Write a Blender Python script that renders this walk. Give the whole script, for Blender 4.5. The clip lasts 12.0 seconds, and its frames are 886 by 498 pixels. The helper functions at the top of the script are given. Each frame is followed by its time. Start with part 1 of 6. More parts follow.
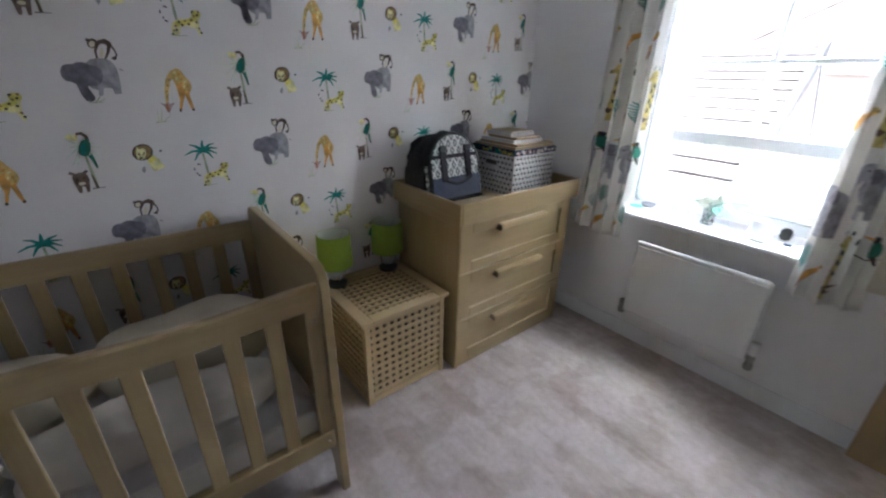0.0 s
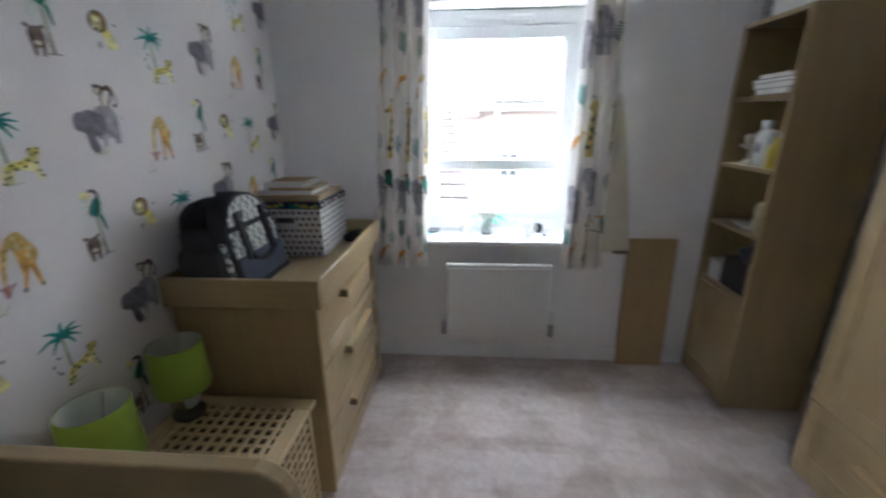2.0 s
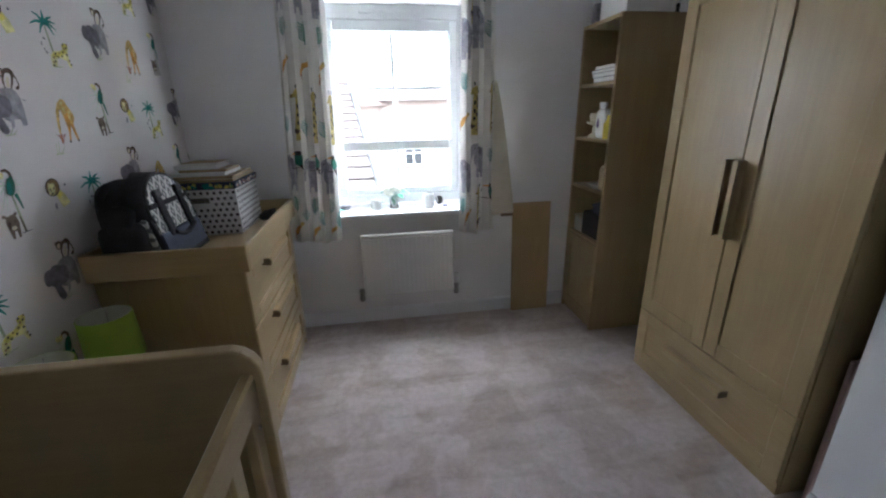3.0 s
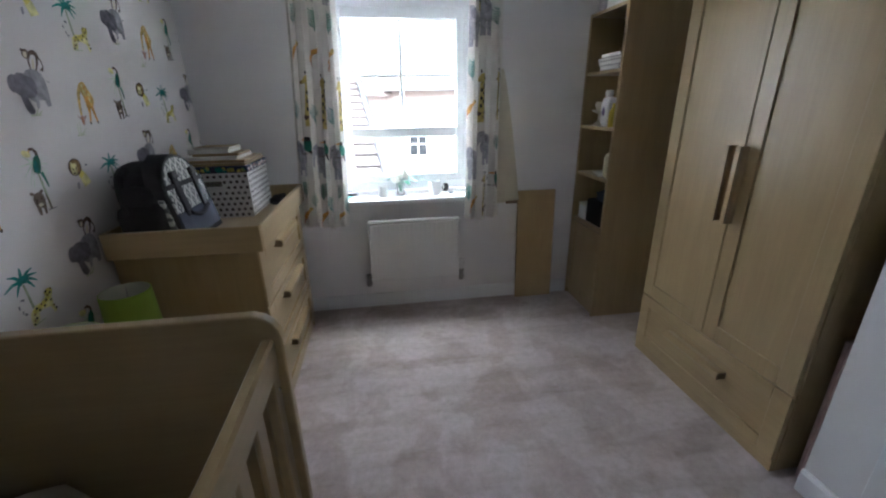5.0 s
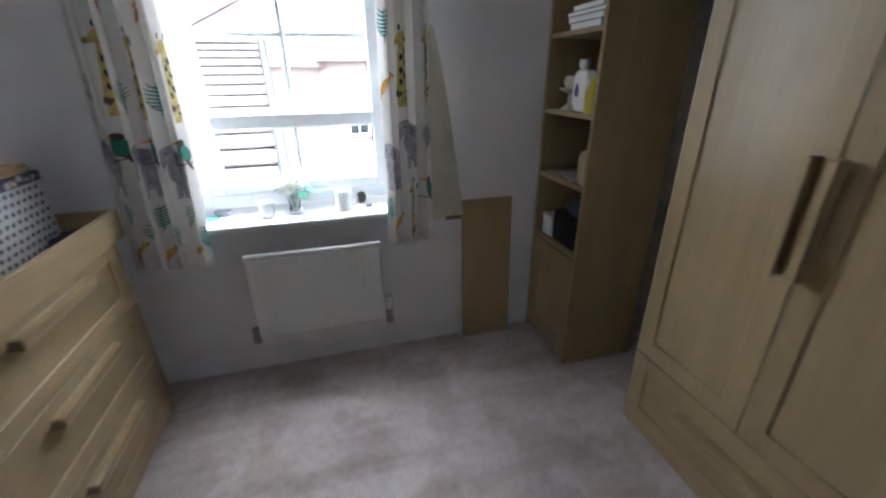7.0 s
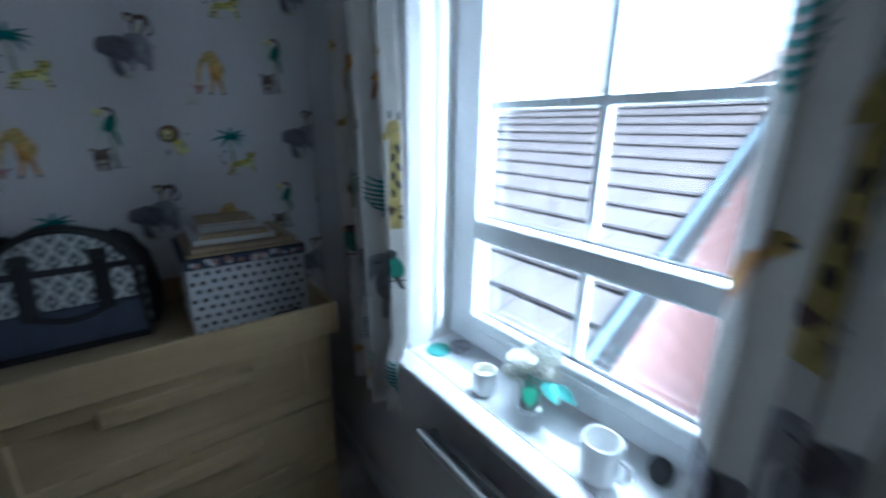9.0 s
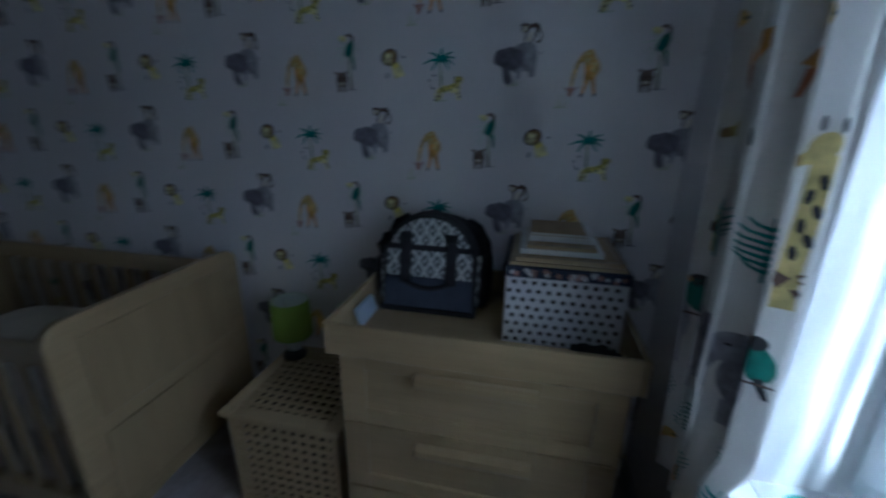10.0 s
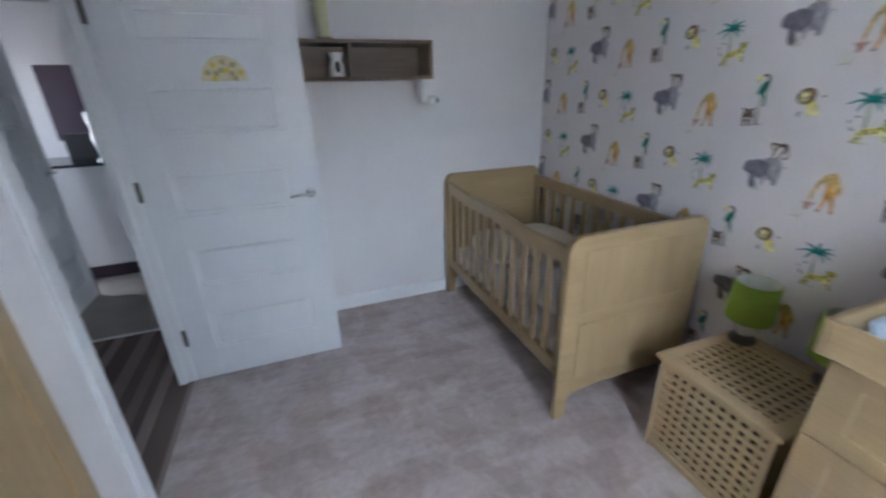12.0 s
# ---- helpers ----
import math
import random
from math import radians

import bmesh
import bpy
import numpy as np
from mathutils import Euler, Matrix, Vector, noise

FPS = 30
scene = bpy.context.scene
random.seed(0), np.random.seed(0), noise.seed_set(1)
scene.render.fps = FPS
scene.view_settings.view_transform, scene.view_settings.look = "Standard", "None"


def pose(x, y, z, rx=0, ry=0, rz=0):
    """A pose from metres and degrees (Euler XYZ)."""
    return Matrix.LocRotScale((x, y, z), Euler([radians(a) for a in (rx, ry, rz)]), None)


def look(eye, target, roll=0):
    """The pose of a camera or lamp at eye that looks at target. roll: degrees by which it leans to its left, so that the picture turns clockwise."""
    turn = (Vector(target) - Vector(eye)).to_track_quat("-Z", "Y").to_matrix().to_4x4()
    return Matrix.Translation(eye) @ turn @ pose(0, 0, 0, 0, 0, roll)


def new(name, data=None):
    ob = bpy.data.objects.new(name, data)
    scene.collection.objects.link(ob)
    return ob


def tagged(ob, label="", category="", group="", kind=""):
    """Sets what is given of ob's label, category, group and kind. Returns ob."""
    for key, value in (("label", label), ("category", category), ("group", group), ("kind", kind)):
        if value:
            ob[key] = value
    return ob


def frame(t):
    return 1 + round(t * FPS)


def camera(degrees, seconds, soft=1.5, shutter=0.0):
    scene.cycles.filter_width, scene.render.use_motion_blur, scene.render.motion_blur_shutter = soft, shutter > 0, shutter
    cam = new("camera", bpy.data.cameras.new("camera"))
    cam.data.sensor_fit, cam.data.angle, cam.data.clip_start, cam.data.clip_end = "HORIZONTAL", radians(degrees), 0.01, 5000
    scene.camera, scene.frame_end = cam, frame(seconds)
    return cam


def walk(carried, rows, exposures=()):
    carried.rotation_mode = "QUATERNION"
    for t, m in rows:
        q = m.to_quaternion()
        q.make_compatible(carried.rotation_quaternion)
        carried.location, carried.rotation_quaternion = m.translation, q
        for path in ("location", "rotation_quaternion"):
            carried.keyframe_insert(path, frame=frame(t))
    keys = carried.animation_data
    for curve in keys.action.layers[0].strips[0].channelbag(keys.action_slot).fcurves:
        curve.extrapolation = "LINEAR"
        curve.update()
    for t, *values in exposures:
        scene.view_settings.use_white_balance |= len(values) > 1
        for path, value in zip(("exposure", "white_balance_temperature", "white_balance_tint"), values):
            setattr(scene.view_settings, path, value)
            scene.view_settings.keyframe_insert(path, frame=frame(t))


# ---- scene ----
# ---- camera and walk ----
cam = camera(96.1, 12.0, soft=2.2, shutter=0.5)
PATH = [
    (0, (1.918, -2.251, 1.523), (0.491, -1.1, 0.724), 1.2),
    (0.5, (1.604, -2.216, 1.509), (0.193, -1.048, 0.705), 1.0),
    (1, (1.383, -2.101, 1.51), (0.123, -0.708, 0.821), 0.6),
    (1.5, (1.218, -2.201, 1.508), (0.471, -0.443, 0.913), 0.4),
    (2, (1.129, -2.331, 1.491), (0.988, -0.428, 0.891), -0.6),
    (2.5, (1.148, -2.514, 1.479), (1.363, -0.633, 0.833), -1.2),
    (3, (1.139, -2.662, 1.451), (1.426, -0.792, 0.803), -1.3),
    (5, (1.114, -2.717, 1.425), (1.382, -0.856, 0.742), -1.0),
    (5.5, (1.095, -2.673, 1.427), (1.287, -0.824, 0.688), -0.8),
    (6, (1.132, -2.473, 1.436), (1.414, -0.651, 0.66), -0.7),
    (6.5, (1.243, -2.229, 1.423), (1.682, -0.451, 0.618), -1.0),
    (6.7, (1.322, -2.109, 1.423), (1.816, -0.352, 0.606), -1.0),
    (8.3, (1.859, -1.051, 1.532), (1.391, 0.834, 1.057), 0.3),
    (8.5, (1.913, -0.947, 1.496), (1.107, 0.836, 1.08), 0.4),
    (9, (1.804, -0.626, 1.54), (0.286, 0.545, 0.972), 1.0),
    (9.5, (1.625, -0.537, 1.57), (-0.24, -0.132, 0.973), 1.3),
    (10, (1.59, -0.505, 1.577), (-0.269, -0.9, 0.953), 0.8),
    (10.5, (1.688, -0.468, 1.558), (0.071, -1.436, 0.888), 0.3),
    (11, (1.782, -0.471, 1.56), (0.481, -1.808, 0.838), -0.2),
    (11.5, (1.83, -0.495, 1.571), (0.845, -2.071, 0.832), -0.8),
    (12, (1.881, -0.577, 1.578), (1.251, -2.32, 0.827), -1.5),
]
EXPOSURE = [(0.0, 3.6, 5950, 9), (1.5, 3.65, 5950, 9), (2.5, 3.25, 5950, 9), (6.7, 3.15, 5900, 9), (8.3, 2.2, 5350, 5), (9.0, 1.75, 4800, 1), (9.5, 1.3, 4700, 0), (10.0, 1.4, 4700, 3), (10.5, 2.05, 5200, 8), (11.0, 2.7, 5400, 9), (11.5, 3.35, 5600, 10), (12.0, 3.85, 5700, 10)]
walk(cam, [(t, look(eye, target, roll)) for t, eye, target, roll in PATH], EXPOSURE)

# ---- world, sun, exposure ----
world = bpy.data.worlds.new("overcast_sky")
world.use_nodes = True
scene.world = world
wn, wl = world.node_tree.nodes, world.node_tree.links
sky = wn.new("ShaderNodeTexSky")
sky.sky_type, sky.sun_disc = "NISHITA", False
sky.sun_elevation, sky.sun_rotation = radians(48), radians(200)
sky.air_density, sky.dust_density = 1.0, 5.0
grey = wn.new("ShaderNodeHueSaturation")
grey.inputs["Saturation"].default_value = 0.35
grey.inputs["Value"].default_value = 2.1
wl.new(sky.outputs[0], grey.inputs["Color"])
wl.new(grey.outputs[0], wn["Background"].inputs["Color"])
wn["Background"].inputs["Strength"].default_value = 0.11
sun = new("sun", bpy.data.lights.new("sun", "SUN"))
sun.data.energy, sun.data.angle, sun.data.color = 0.5, radians(30), (1.0, 0.97, 0.93)
sun.matrix_world = look((6, -3, 12), (0, 2, 0))
portal = new("window_portal", bpy.data.lights.new("window_portal", "AREA"))
portal.data.shape, portal.data.size, portal.data.size_y = "RECTANGLE", 0.95, 1.2
portal.data.cycles.is_portal = True
portal.matrix_world = look((1.275, 0.20, 1.45), (1.275, -2.0, 1.45))

# daylight at the window opening: the open sky above and beside it
for at_, to_, w_, h_, watts in (((1.275, 1.05, 2.80), (1.275, -3.0, 1.6), 2.6, 0.78, 2.5), ((2.80, 0.545, 1.60), (0.775, 0.12, 1.40), 0.10, 1.6, 90.0), ((1.275, 0.58, 3.20), (1.275, 0.12, 0.82), 2.0, 0.16, 125.0),
                                 ((2.72, 1.90, 3.05), (0.55, -1.9, 0.40), 0.8, 1.1, 1.0)):
    sk = new("sky_light", bpy.data.lights.new("sky_light", "AREA"))
    sk.data.shape, sk.data.size, sk.data.size_y, sk.data.energy = "RECTANGLE", w_, h_, watts
    sk.data.color = (0.93, 0.97, 1.0)
    sk.matrix_world = look(at_, to_)

# ---- materials ----
MATS = {}


def surface(name, color, rough=0.6, vary=0.12, scale=6.0, bump=0.0, bump_scale=200.0, metal=0.0, stretch=(1, 1, 1), sheen=0.0, coat=0.0, fine=0.0):
    """Plain painted or moulded surface: base colour with broad and fine noise, and fine relief."""
    m = bpy.data.materials.new(name)
    m.use_nodes = True
    n, l = m.node_tree.nodes, m.node_tree.links
    p = n["Principled BSDF"]
    p.inputs["Roughness"].default_value, p.inputs["Metallic"].default_value = rough, metal
    p.inputs["Sheen Weight"].default_value, p.inputs["Coat Weight"].default_value = sheen, coat
    tc, mp = n.new("ShaderNodeTexCoord"), n.new("ShaderNodeMapping")
    mp.inputs["Scale"].default_value = stretch
    l.new(tc.outputs["Object"], mp.inputs["Vector"])
    a, b = n.new("ShaderNodeTexNoise"), n.new("ShaderNodeTexNoise")
    a.inputs["Scale"].default_value, a.inputs["Detail"].default_value = scale, 4
    b.inputs["Scale"].default_value, b.inputs["Detail"].default_value = bump_scale, 2
    l.new(mp.outputs[0], a.inputs["Vector"])
    l.new(mp.outputs[0], b.inputs["Vector"])
    add = n.new("ShaderNodeMath")
    add.operation = "MULTIPLY_ADD"
    add.inputs[1].default_value = fine
    l.new(b.outputs["Fac"], add.inputs[0])
    l.new(a.outputs["Fac"], add.inputs[2])
    ramp = n.new("ShaderNodeMapRange")
    ramp.inputs["From Min"].default_value, ramp.inputs["From Max"].default_value = 0.3 + fine * 0.3, 0.7 + fine * 0.7
    ramp.inputs["To Min"].default_value, ramp.inputs["To Max"].default_value = 1 - vary, 1 + vary
    l.new(add.outputs[0], ramp.inputs["Value"])
    mul = n.new("ShaderNodeVectorMath")
    mul.operation = "SCALE"
    mul.inputs[0].default_value = color[:3]
    l.new(ramp.outputs[0], mul.inputs["Scale"])
    l.new(mul.outputs[0], p.inputs["Base Color"])
    if bump:
        bp = n.new("ShaderNodeBump")
        bp.inputs["Strength"].default_value, bp.inputs["Distance"].default_value = bump, 0.002
        l.new(b.outputs["Fac"], bp.inputs["Height"])
        l.new(bp.outputs[0], p.inputs["Normal"])
    MATS[name] = m
    return m


def wood(name, light, dark, axis, rough=0.28):
    """Oak-effect board with grain along one axis."""
    m = bpy.data.materials.new(name)
    m.use_nodes = True
    n, l = m.node_tree.nodes, m.node_tree.links
    p = n["Principled BSDF"]
    p.inputs["Roughness"].default_value = rough
    tc, mp, mp2 = n.new("ShaderNodeTexCoord"), n.new("ShaderNodeMapping"), n.new("ShaderNodeMapping")
    info = n.new("ShaderNodeObjectInfo")
    off = n.new("ShaderNodeVectorMath")
    off.operation = "SCALE"
    off.inputs[0].default_value = (7.0, 5.0, 3.0)
    l.new(info.outputs["Random"], off.inputs["Scale"])
    plus = n.new("ShaderNodeVectorMath")
    l.new(tc.outputs["Object"], plus.inputs[0])
    l.new(off.outputs[0], plus.inputs[1])
    mp.inputs["Scale"].default_value = [1.2 if a == axis else 26.0 for a in "xyz"]
    mp2.inputs["Scale"].default_value = [0.8 if a == axis else 5.0 for a in "xyz"]
    l.new(plus.outputs[0], mp.inputs["Vector"])
    l.new(plus.outputs[0], mp2.inputs["Vector"])
    a, b = n.new("ShaderNodeTexNoise"), n.new("ShaderNodeTexNoise")
    a.inputs["Scale"].default_value, a.inputs["Detail"].default_value, a.inputs["Roughness"].default_value = 3.0, 6, 0.65
    b.inputs["Scale"].default_value, b.inputs["Detail"].default_value, b.inputs["Distortion"].default_value = 2.0, 3, 0.6
    l.new(mp.outputs[0], a.inputs["Vector"])
    l.new(mp2.outputs[0], b.inputs["Vector"])
    mix = n.new("ShaderNodeMath")
    mix.operation = "MULTIPLY_ADD"
    mix.inputs[1].default_value = 0.55
    l.new(b.outputs["Fac"], mix.inputs[0])
    half = n.new("ShaderNodeMath")
    half.operation = "MULTIPLY"
    half.inputs[1].default_value = 0.5
    l.new(a.outputs["Fac"], half.inputs[0])
    l.new(half.outputs[0], mix.inputs[2])
    ramp = n.new("ShaderNodeValToRGB")
    e = ramp.color_ramp.elements
    e[0].position, e[0].color = 0.36, (*dark, 1)
    e[1].position, e[1].color = 0.66, (*light, 1)
    l.new(mix.outputs[0], ramp.inputs["Fac"])
    l.new(ramp.outputs[0], p.inputs["Base Color"])
    bp = n.new("ShaderNodeBump")
    bp.inputs["Strength"].default_value, bp.inputs["Distance"].default_value = 0.10, 0.001
    l.new(a.outputs["Fac"], bp.inputs["Height"])
    l.new(bp.outputs[0], p.inputs["Normal"])
    MATS[name] = m
    return m


OAK_L, OAK_D = (0.425, 0.311, 0.166), (0.355, 0.257, 0.135)
for ax in "xyz":
    wood("oak_" + ax, OAK_L, OAK_D, ax)
    wood("pine_" + ax, (0.56, 0.42, 0.24), (0.43, 0.31, 0.165), ax, 0.5)
    wood("walnut_" + ax, (0.20, 0.135, 0.075), (0.12, 0.08, 0.045), ax, 0.4)
wood("handle_oak", (0.40, 0.275, 0.14), (0.32, 0.22, 0.11), "z")
wood("board_oak", (0.46, 0.325, 0.165), (0.39, 0.27, 0.135), "z")
surface("wall_paint", (0.80, 0.785, 0.785), 0.85, 0.02, 2.0, 0.15, 350.0)
surface("wallpaper", (0.755, 0.722, 0.718), 0.8, 0.025, 3.0, 0.2, 500.0)
surface("ceiling_paint", (0.76, 0.76, 0.76), 0.9, 0.02)
surface("gloss_white", (0.80, 0.81, 0.82), 0.35, 0.02, 3.0)
surface("door_white", (0.75, 0.765, 0.78), 0.42, 0.025, 3.0, 0.1, 120.0, stretch=(1, 1, 0.1))
surface("upvc", (0.80, 0.82, 0.83), 0.3, 0.015)
surface("radiator_white", (0.76, 0.76, 0.75), 0.4, 0.02)
surface("valve_metal", (0.34, 0.33, 0.32), 0.28, 0.1, metal=1.0)
surface("chrome", (0.62, 0.62, 0.63), 0.18, 0.05, metal=1.0)
surface("steel_dark", (0.16, 0.15, 0.14), 0.35, 0.1, metal=1.0)
surface("black_plastic", (0.02, 0.02, 0.022), 0.45, 0.2)
surface("black_fabric", (0.027, 0.024, 0.029), 0.85, 0.25, 30, 0.5, 600, fine=0.5)
surface("slate_fabric", (0.068, 0.078, 0.112), 0.85, 0.2, 20, 0.6, 700, fine=0.6)
surface("green_shade", (0.30, 0.43, 0.055), 0.75, 0.10, 12, 0.4, 400, fine=0.3)
surface("shade_lining", (0.66, 0.69, 0.60), 0.8, 0.05)
surface("cream_fabric", (0.66, 0.61, 0.50), 0.9, 0.06, 10, 0.4, 500)
surface("bed_white", (0.76, 0.72, 0.67), 0.9, 0.05, 8, 0.4, 300)
surface("bed_grey", (0.70, 0.665, 0.66), 0.9, 0.16, 9, 0.4, 300)
surface("bumper_cream", (0.70, 0.63, 0.51), 0.9, 0.08, 6, 0.4, 300)
surface("box_white", (0.72, 0.71, 0.70), 0.6, 0.03)
surface("paper_white", (0.74, 0.73, 0.70), 0.7, 0.05)
surface("paper_kraft", (0.42, 0.31, 0.18), 0.75, 0.12, 15)
surface("navy", (0.035, 0.045, 0.09), 0.7, 0.2)
surface("dot_brown", (0.05, 0.035, 0.035), 0.7, 0.15)
surface("yellow_plastic", (0.62, 0.50, 0.06), 0.45, 0.08)
surface("purple_plastic", (0.10, 0.05, 0.17), 0.4, 0.1)
surface("plum_paint", (0.060, 0.036, 0.058), 0.5, 0.1, 4)
surface("white_ceramic", (0.78, 0.78, 0.77), 0.2, 0.02)
surface("petal", (0.80, 0.80, 0.74), 0.7, 0.06, 60)
surface("leaf_green", (0.04, 0.22, 0.12), 0.45, 0.2, 40)
surface("leaf_teal", (0.12, 0.42, 0.36), 0.5, 0.15, 40)
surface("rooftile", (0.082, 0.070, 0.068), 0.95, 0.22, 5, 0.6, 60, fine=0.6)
# paler than rooftile: distance haze is put into the far roofs' colour
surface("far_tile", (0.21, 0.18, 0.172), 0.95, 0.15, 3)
surface("brick", (0.19, 0.10, 0.085), 0.9, 0.25, 12, 0.6, 80, fine=0.5)
surface("mortar", (0.22, 0.19, 0.17), 0.95, 0.15, 20)
surface("bargeboard", (0.07, 0.095, 0.11), 0.95, 0.06)
# near-black for the painted shade along the verge and soffit
surface("verge_gap", (0.012, 0.012, 0.013), 1.0, 0.1)
surface("gutter_grey", (0.20, 0.22, 0.23), 0.4, 0.08)
surface("render_wall", (0.34, 0.295, 0.275), 0.9, 0.10, 4)
surface("paving", (0.30, 0.28, 0.265), 0.9, 0.2, 1.5, 0.5, 60, fine=0.4)
surface("shrub_leaf", (0.07, 0.14, 0.05), 0.7, 0.3, 20)
surface("dark_glass", (0.02, 0.025, 0.03), 0.08, 0.05)
surface("beige_carpet", (0.43, 0.39, 0.345), 0.97, 0.14, 5, 0.8, 300, fine=0.6)
surface("pink_cloth", (0.62, 0.45, 0.45), 0.9, 0.1, 20)
surface("plaque_yellow", (0.66, 0.60, 0.40), 0.6, 0.15, 40)
surface("plaque_brown", (0.44, 0.36, 0.16), 0.6, 0.15, 40)
surface("packet_blue", (0.50, 0.58, 0.68), 0.45, 0.08, 20)
surface("candle_wax", (0.62, 0.60, 0.36), 0.5, 0.05)
# near-black brown that paints the shade inside the storage box
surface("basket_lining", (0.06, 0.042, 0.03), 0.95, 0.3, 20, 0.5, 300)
surface("hem_brown", (0.22, 0.15, 0.11), 0.9, 0.15)
# print inks
INK = dict(grey=(0.36, 0.35, 0.385), dkgrey=(0.20, 0.19, 0.225), orange=(0.62, 0.32, 0.08), amber=(0.66, 0.47, 0.17), rust=(0.45, 0.18, 0.08),
           pink=(0.48, 0.31, 0.30), brown=(0.115, 0.07, 0.052), tan=(0.30, 0.20, 0.08), yellow=(0.66, 0.59, 0.15), paleyellow=(0.74, 0.70, 0.36), mint=(0.60, 0.68, 0.56), ochre=(0.52, 0.42, 0.15),
           teal=(0.01, 0.22, 0.20), green=(0.03, 0.18, 0.13), sage=(0.50, 0.55, 0.36), cream=(0.70, 0.64, 0.50), white=(0.74, 0.73, 0.73),
           bear=(0.20, 0.145, 0.12), black=(0.03, 0.028, 0.03), stem=(0.36, 0.40, 0.28), blush=(0.42, 0.24, 0.20))
for k, c in INK.items():
    surface("ink_" + k, c, 0.8, 0.30 if k not in ("white", "cream") else 0.04, 38.0, 0.1, 500.0)


def carpet_material():
    """Cut pile: broad brushed patches, vacuum strokes and a fine tufted grain."""
    m = surface("carpet", (0.64, 0.585, 0.56), 0.97, 0.07, 2.2, 1.0, 260.0, sheen=0.2, fine=0.3)
    n, l = m.node_tree.nodes, m.node_tree.links
    p = n["Principled BSDF"]
    last = p.inputs["Base Color"].links[0].from_socket
    tc = n.new("ShaderNodeTexCoord")
    for turn, size, scale, detail, warp, rough, lo, hi, dark in (
            (0.35, (1.0, 0.75, 1.0), 4.2, 5, 0.3, 0.58, 0.44, 0.54, (0.83, 0.795, 0.77, 1)),
            (-0.55, (0.45, 2.6, 1.0), 3.0, 3, 0.1, 0.50, 0.40, 0.50, (0.90, 0.875, 0.855, 1)),
            (1.05, (0.55, 2.2, 1.0), 4.2, 3, 0.1, 0.50, 0.38, 0.48, (0.90, 0.88, 0.865, 1)),
            (0.0, (1.0, 1.0, 1.0), 24.0, 8, 0.3, 0.75, 0.34, 0.60, (0.82, 0.795, 0.78, 1))):
        mp = n.new("ShaderNodeMapping")
        mp.inputs["Rotation"].default_value = (0, 0, turn)
        mp.inputs["Scale"].default_value = size
        l.new(tc.outputs["Object"], mp.inputs["Vector"])
        a = n.new("ShaderNodeTexNoise")
        a.inputs["Scale"].default_value, a.inputs["Detail"].default_value = scale, detail
        a.inputs["Distortion"].default_value, a.inputs["Roughness"].default_value = warp, rough
        l.new(mp.outputs[0], a.inputs["Vector"])
        r = n.new("ShaderNodeValToRGB")
        e = r.color_ramp.elements
        e[0].position, e[0].color = lo, dark
        e[1].position, e[1].color = hi, (1.0, 0.99, 0.995, 1)
        l.new(a.outputs["Fac"], r.inputs["Fac"])
        s = n.new("ShaderNodeVectorMath")
        s.operation = "MULTIPLY"
        l.new(last, s.inputs[0])
        l.new(r.outputs[0], s.inputs[1])
        last = s.outputs[0]
    l.new(last, p.inputs["Base Color"])
    return m


def stripe_material():
    """Landing carpet with stripes of uneven width along y."""
    m = bpy.data.materials.new("striped_carpet")
    m.use_nodes = True
    n, l = m.node_tree.nodes, m.node_tree.links
    p = n["Principled BSDF"]
    p.inputs["Roughness"].default_value = 0.95
    tc, sep = n.new("ShaderNodeTexCoord"), n.new("ShaderNodeSeparateXYZ")
    l.new(tc.outputs["Object"], sep.inputs[0])
    wrap = n.new("ShaderNodeMath")
    wrap.operation = "WRAP"
    wrap.inputs[1].default_value, wrap.inputs[2].default_value = 0.42, 0.0
    l.new(sep.outputs["X"], wrap.inputs[0])
    norm = n.new("ShaderNodeMath")
    norm.operation = "DIVIDE"
    norm.inputs[1].default_value = 0.42
    l.new(wrap.outputs[0], norm.inputs[0])
    ramp = n.new("ShaderNodeValToRGB")
    ramp.color_ramp.interpolation = "CONSTANT"
    bands = [(0.0, (0.165, 0.125, 0.108)), (0.16, (0.31, 0.25, 0.215)), (0.34, (0.165, 0.125, 0.108)), (0.40, (0.167, 0.124, 0.109)),
             (0.60, (0.36, 0.295, 0.255)), (0.74, (0.165, 0.125, 0.108)), (0.86, (0.27, 0.215, 0.185))]
    e = ramp.color_ramp.elements
    for i, (pos, c) in enumerate(bands):
        el = e[i] if i < 2 else e.new(pos)
        el.position, el.color = pos, (*c, 1)
    l.new(norm.outputs[0], ramp.inputs["Fac"])
    nz = n.new("ShaderNodeTexNoise")
    nz.inputs["Scale"].default_value = 250
    l.new(tc.outputs["Object"], nz.inputs["Vector"])
    bp = n.new("ShaderNodeBump")
    bp.inputs["Strength"].default_value, bp.inputs["Distance"].default_value = 0.7, 0.003
    l.new(nz.outputs["Fac"], bp.inputs["Height"])
    l.new(bp.outputs[0], p.inputs["Normal"])
    l.new(ramp.outputs[0], p.inputs["Base Color"])
    MATS["striped_carpet"] = m


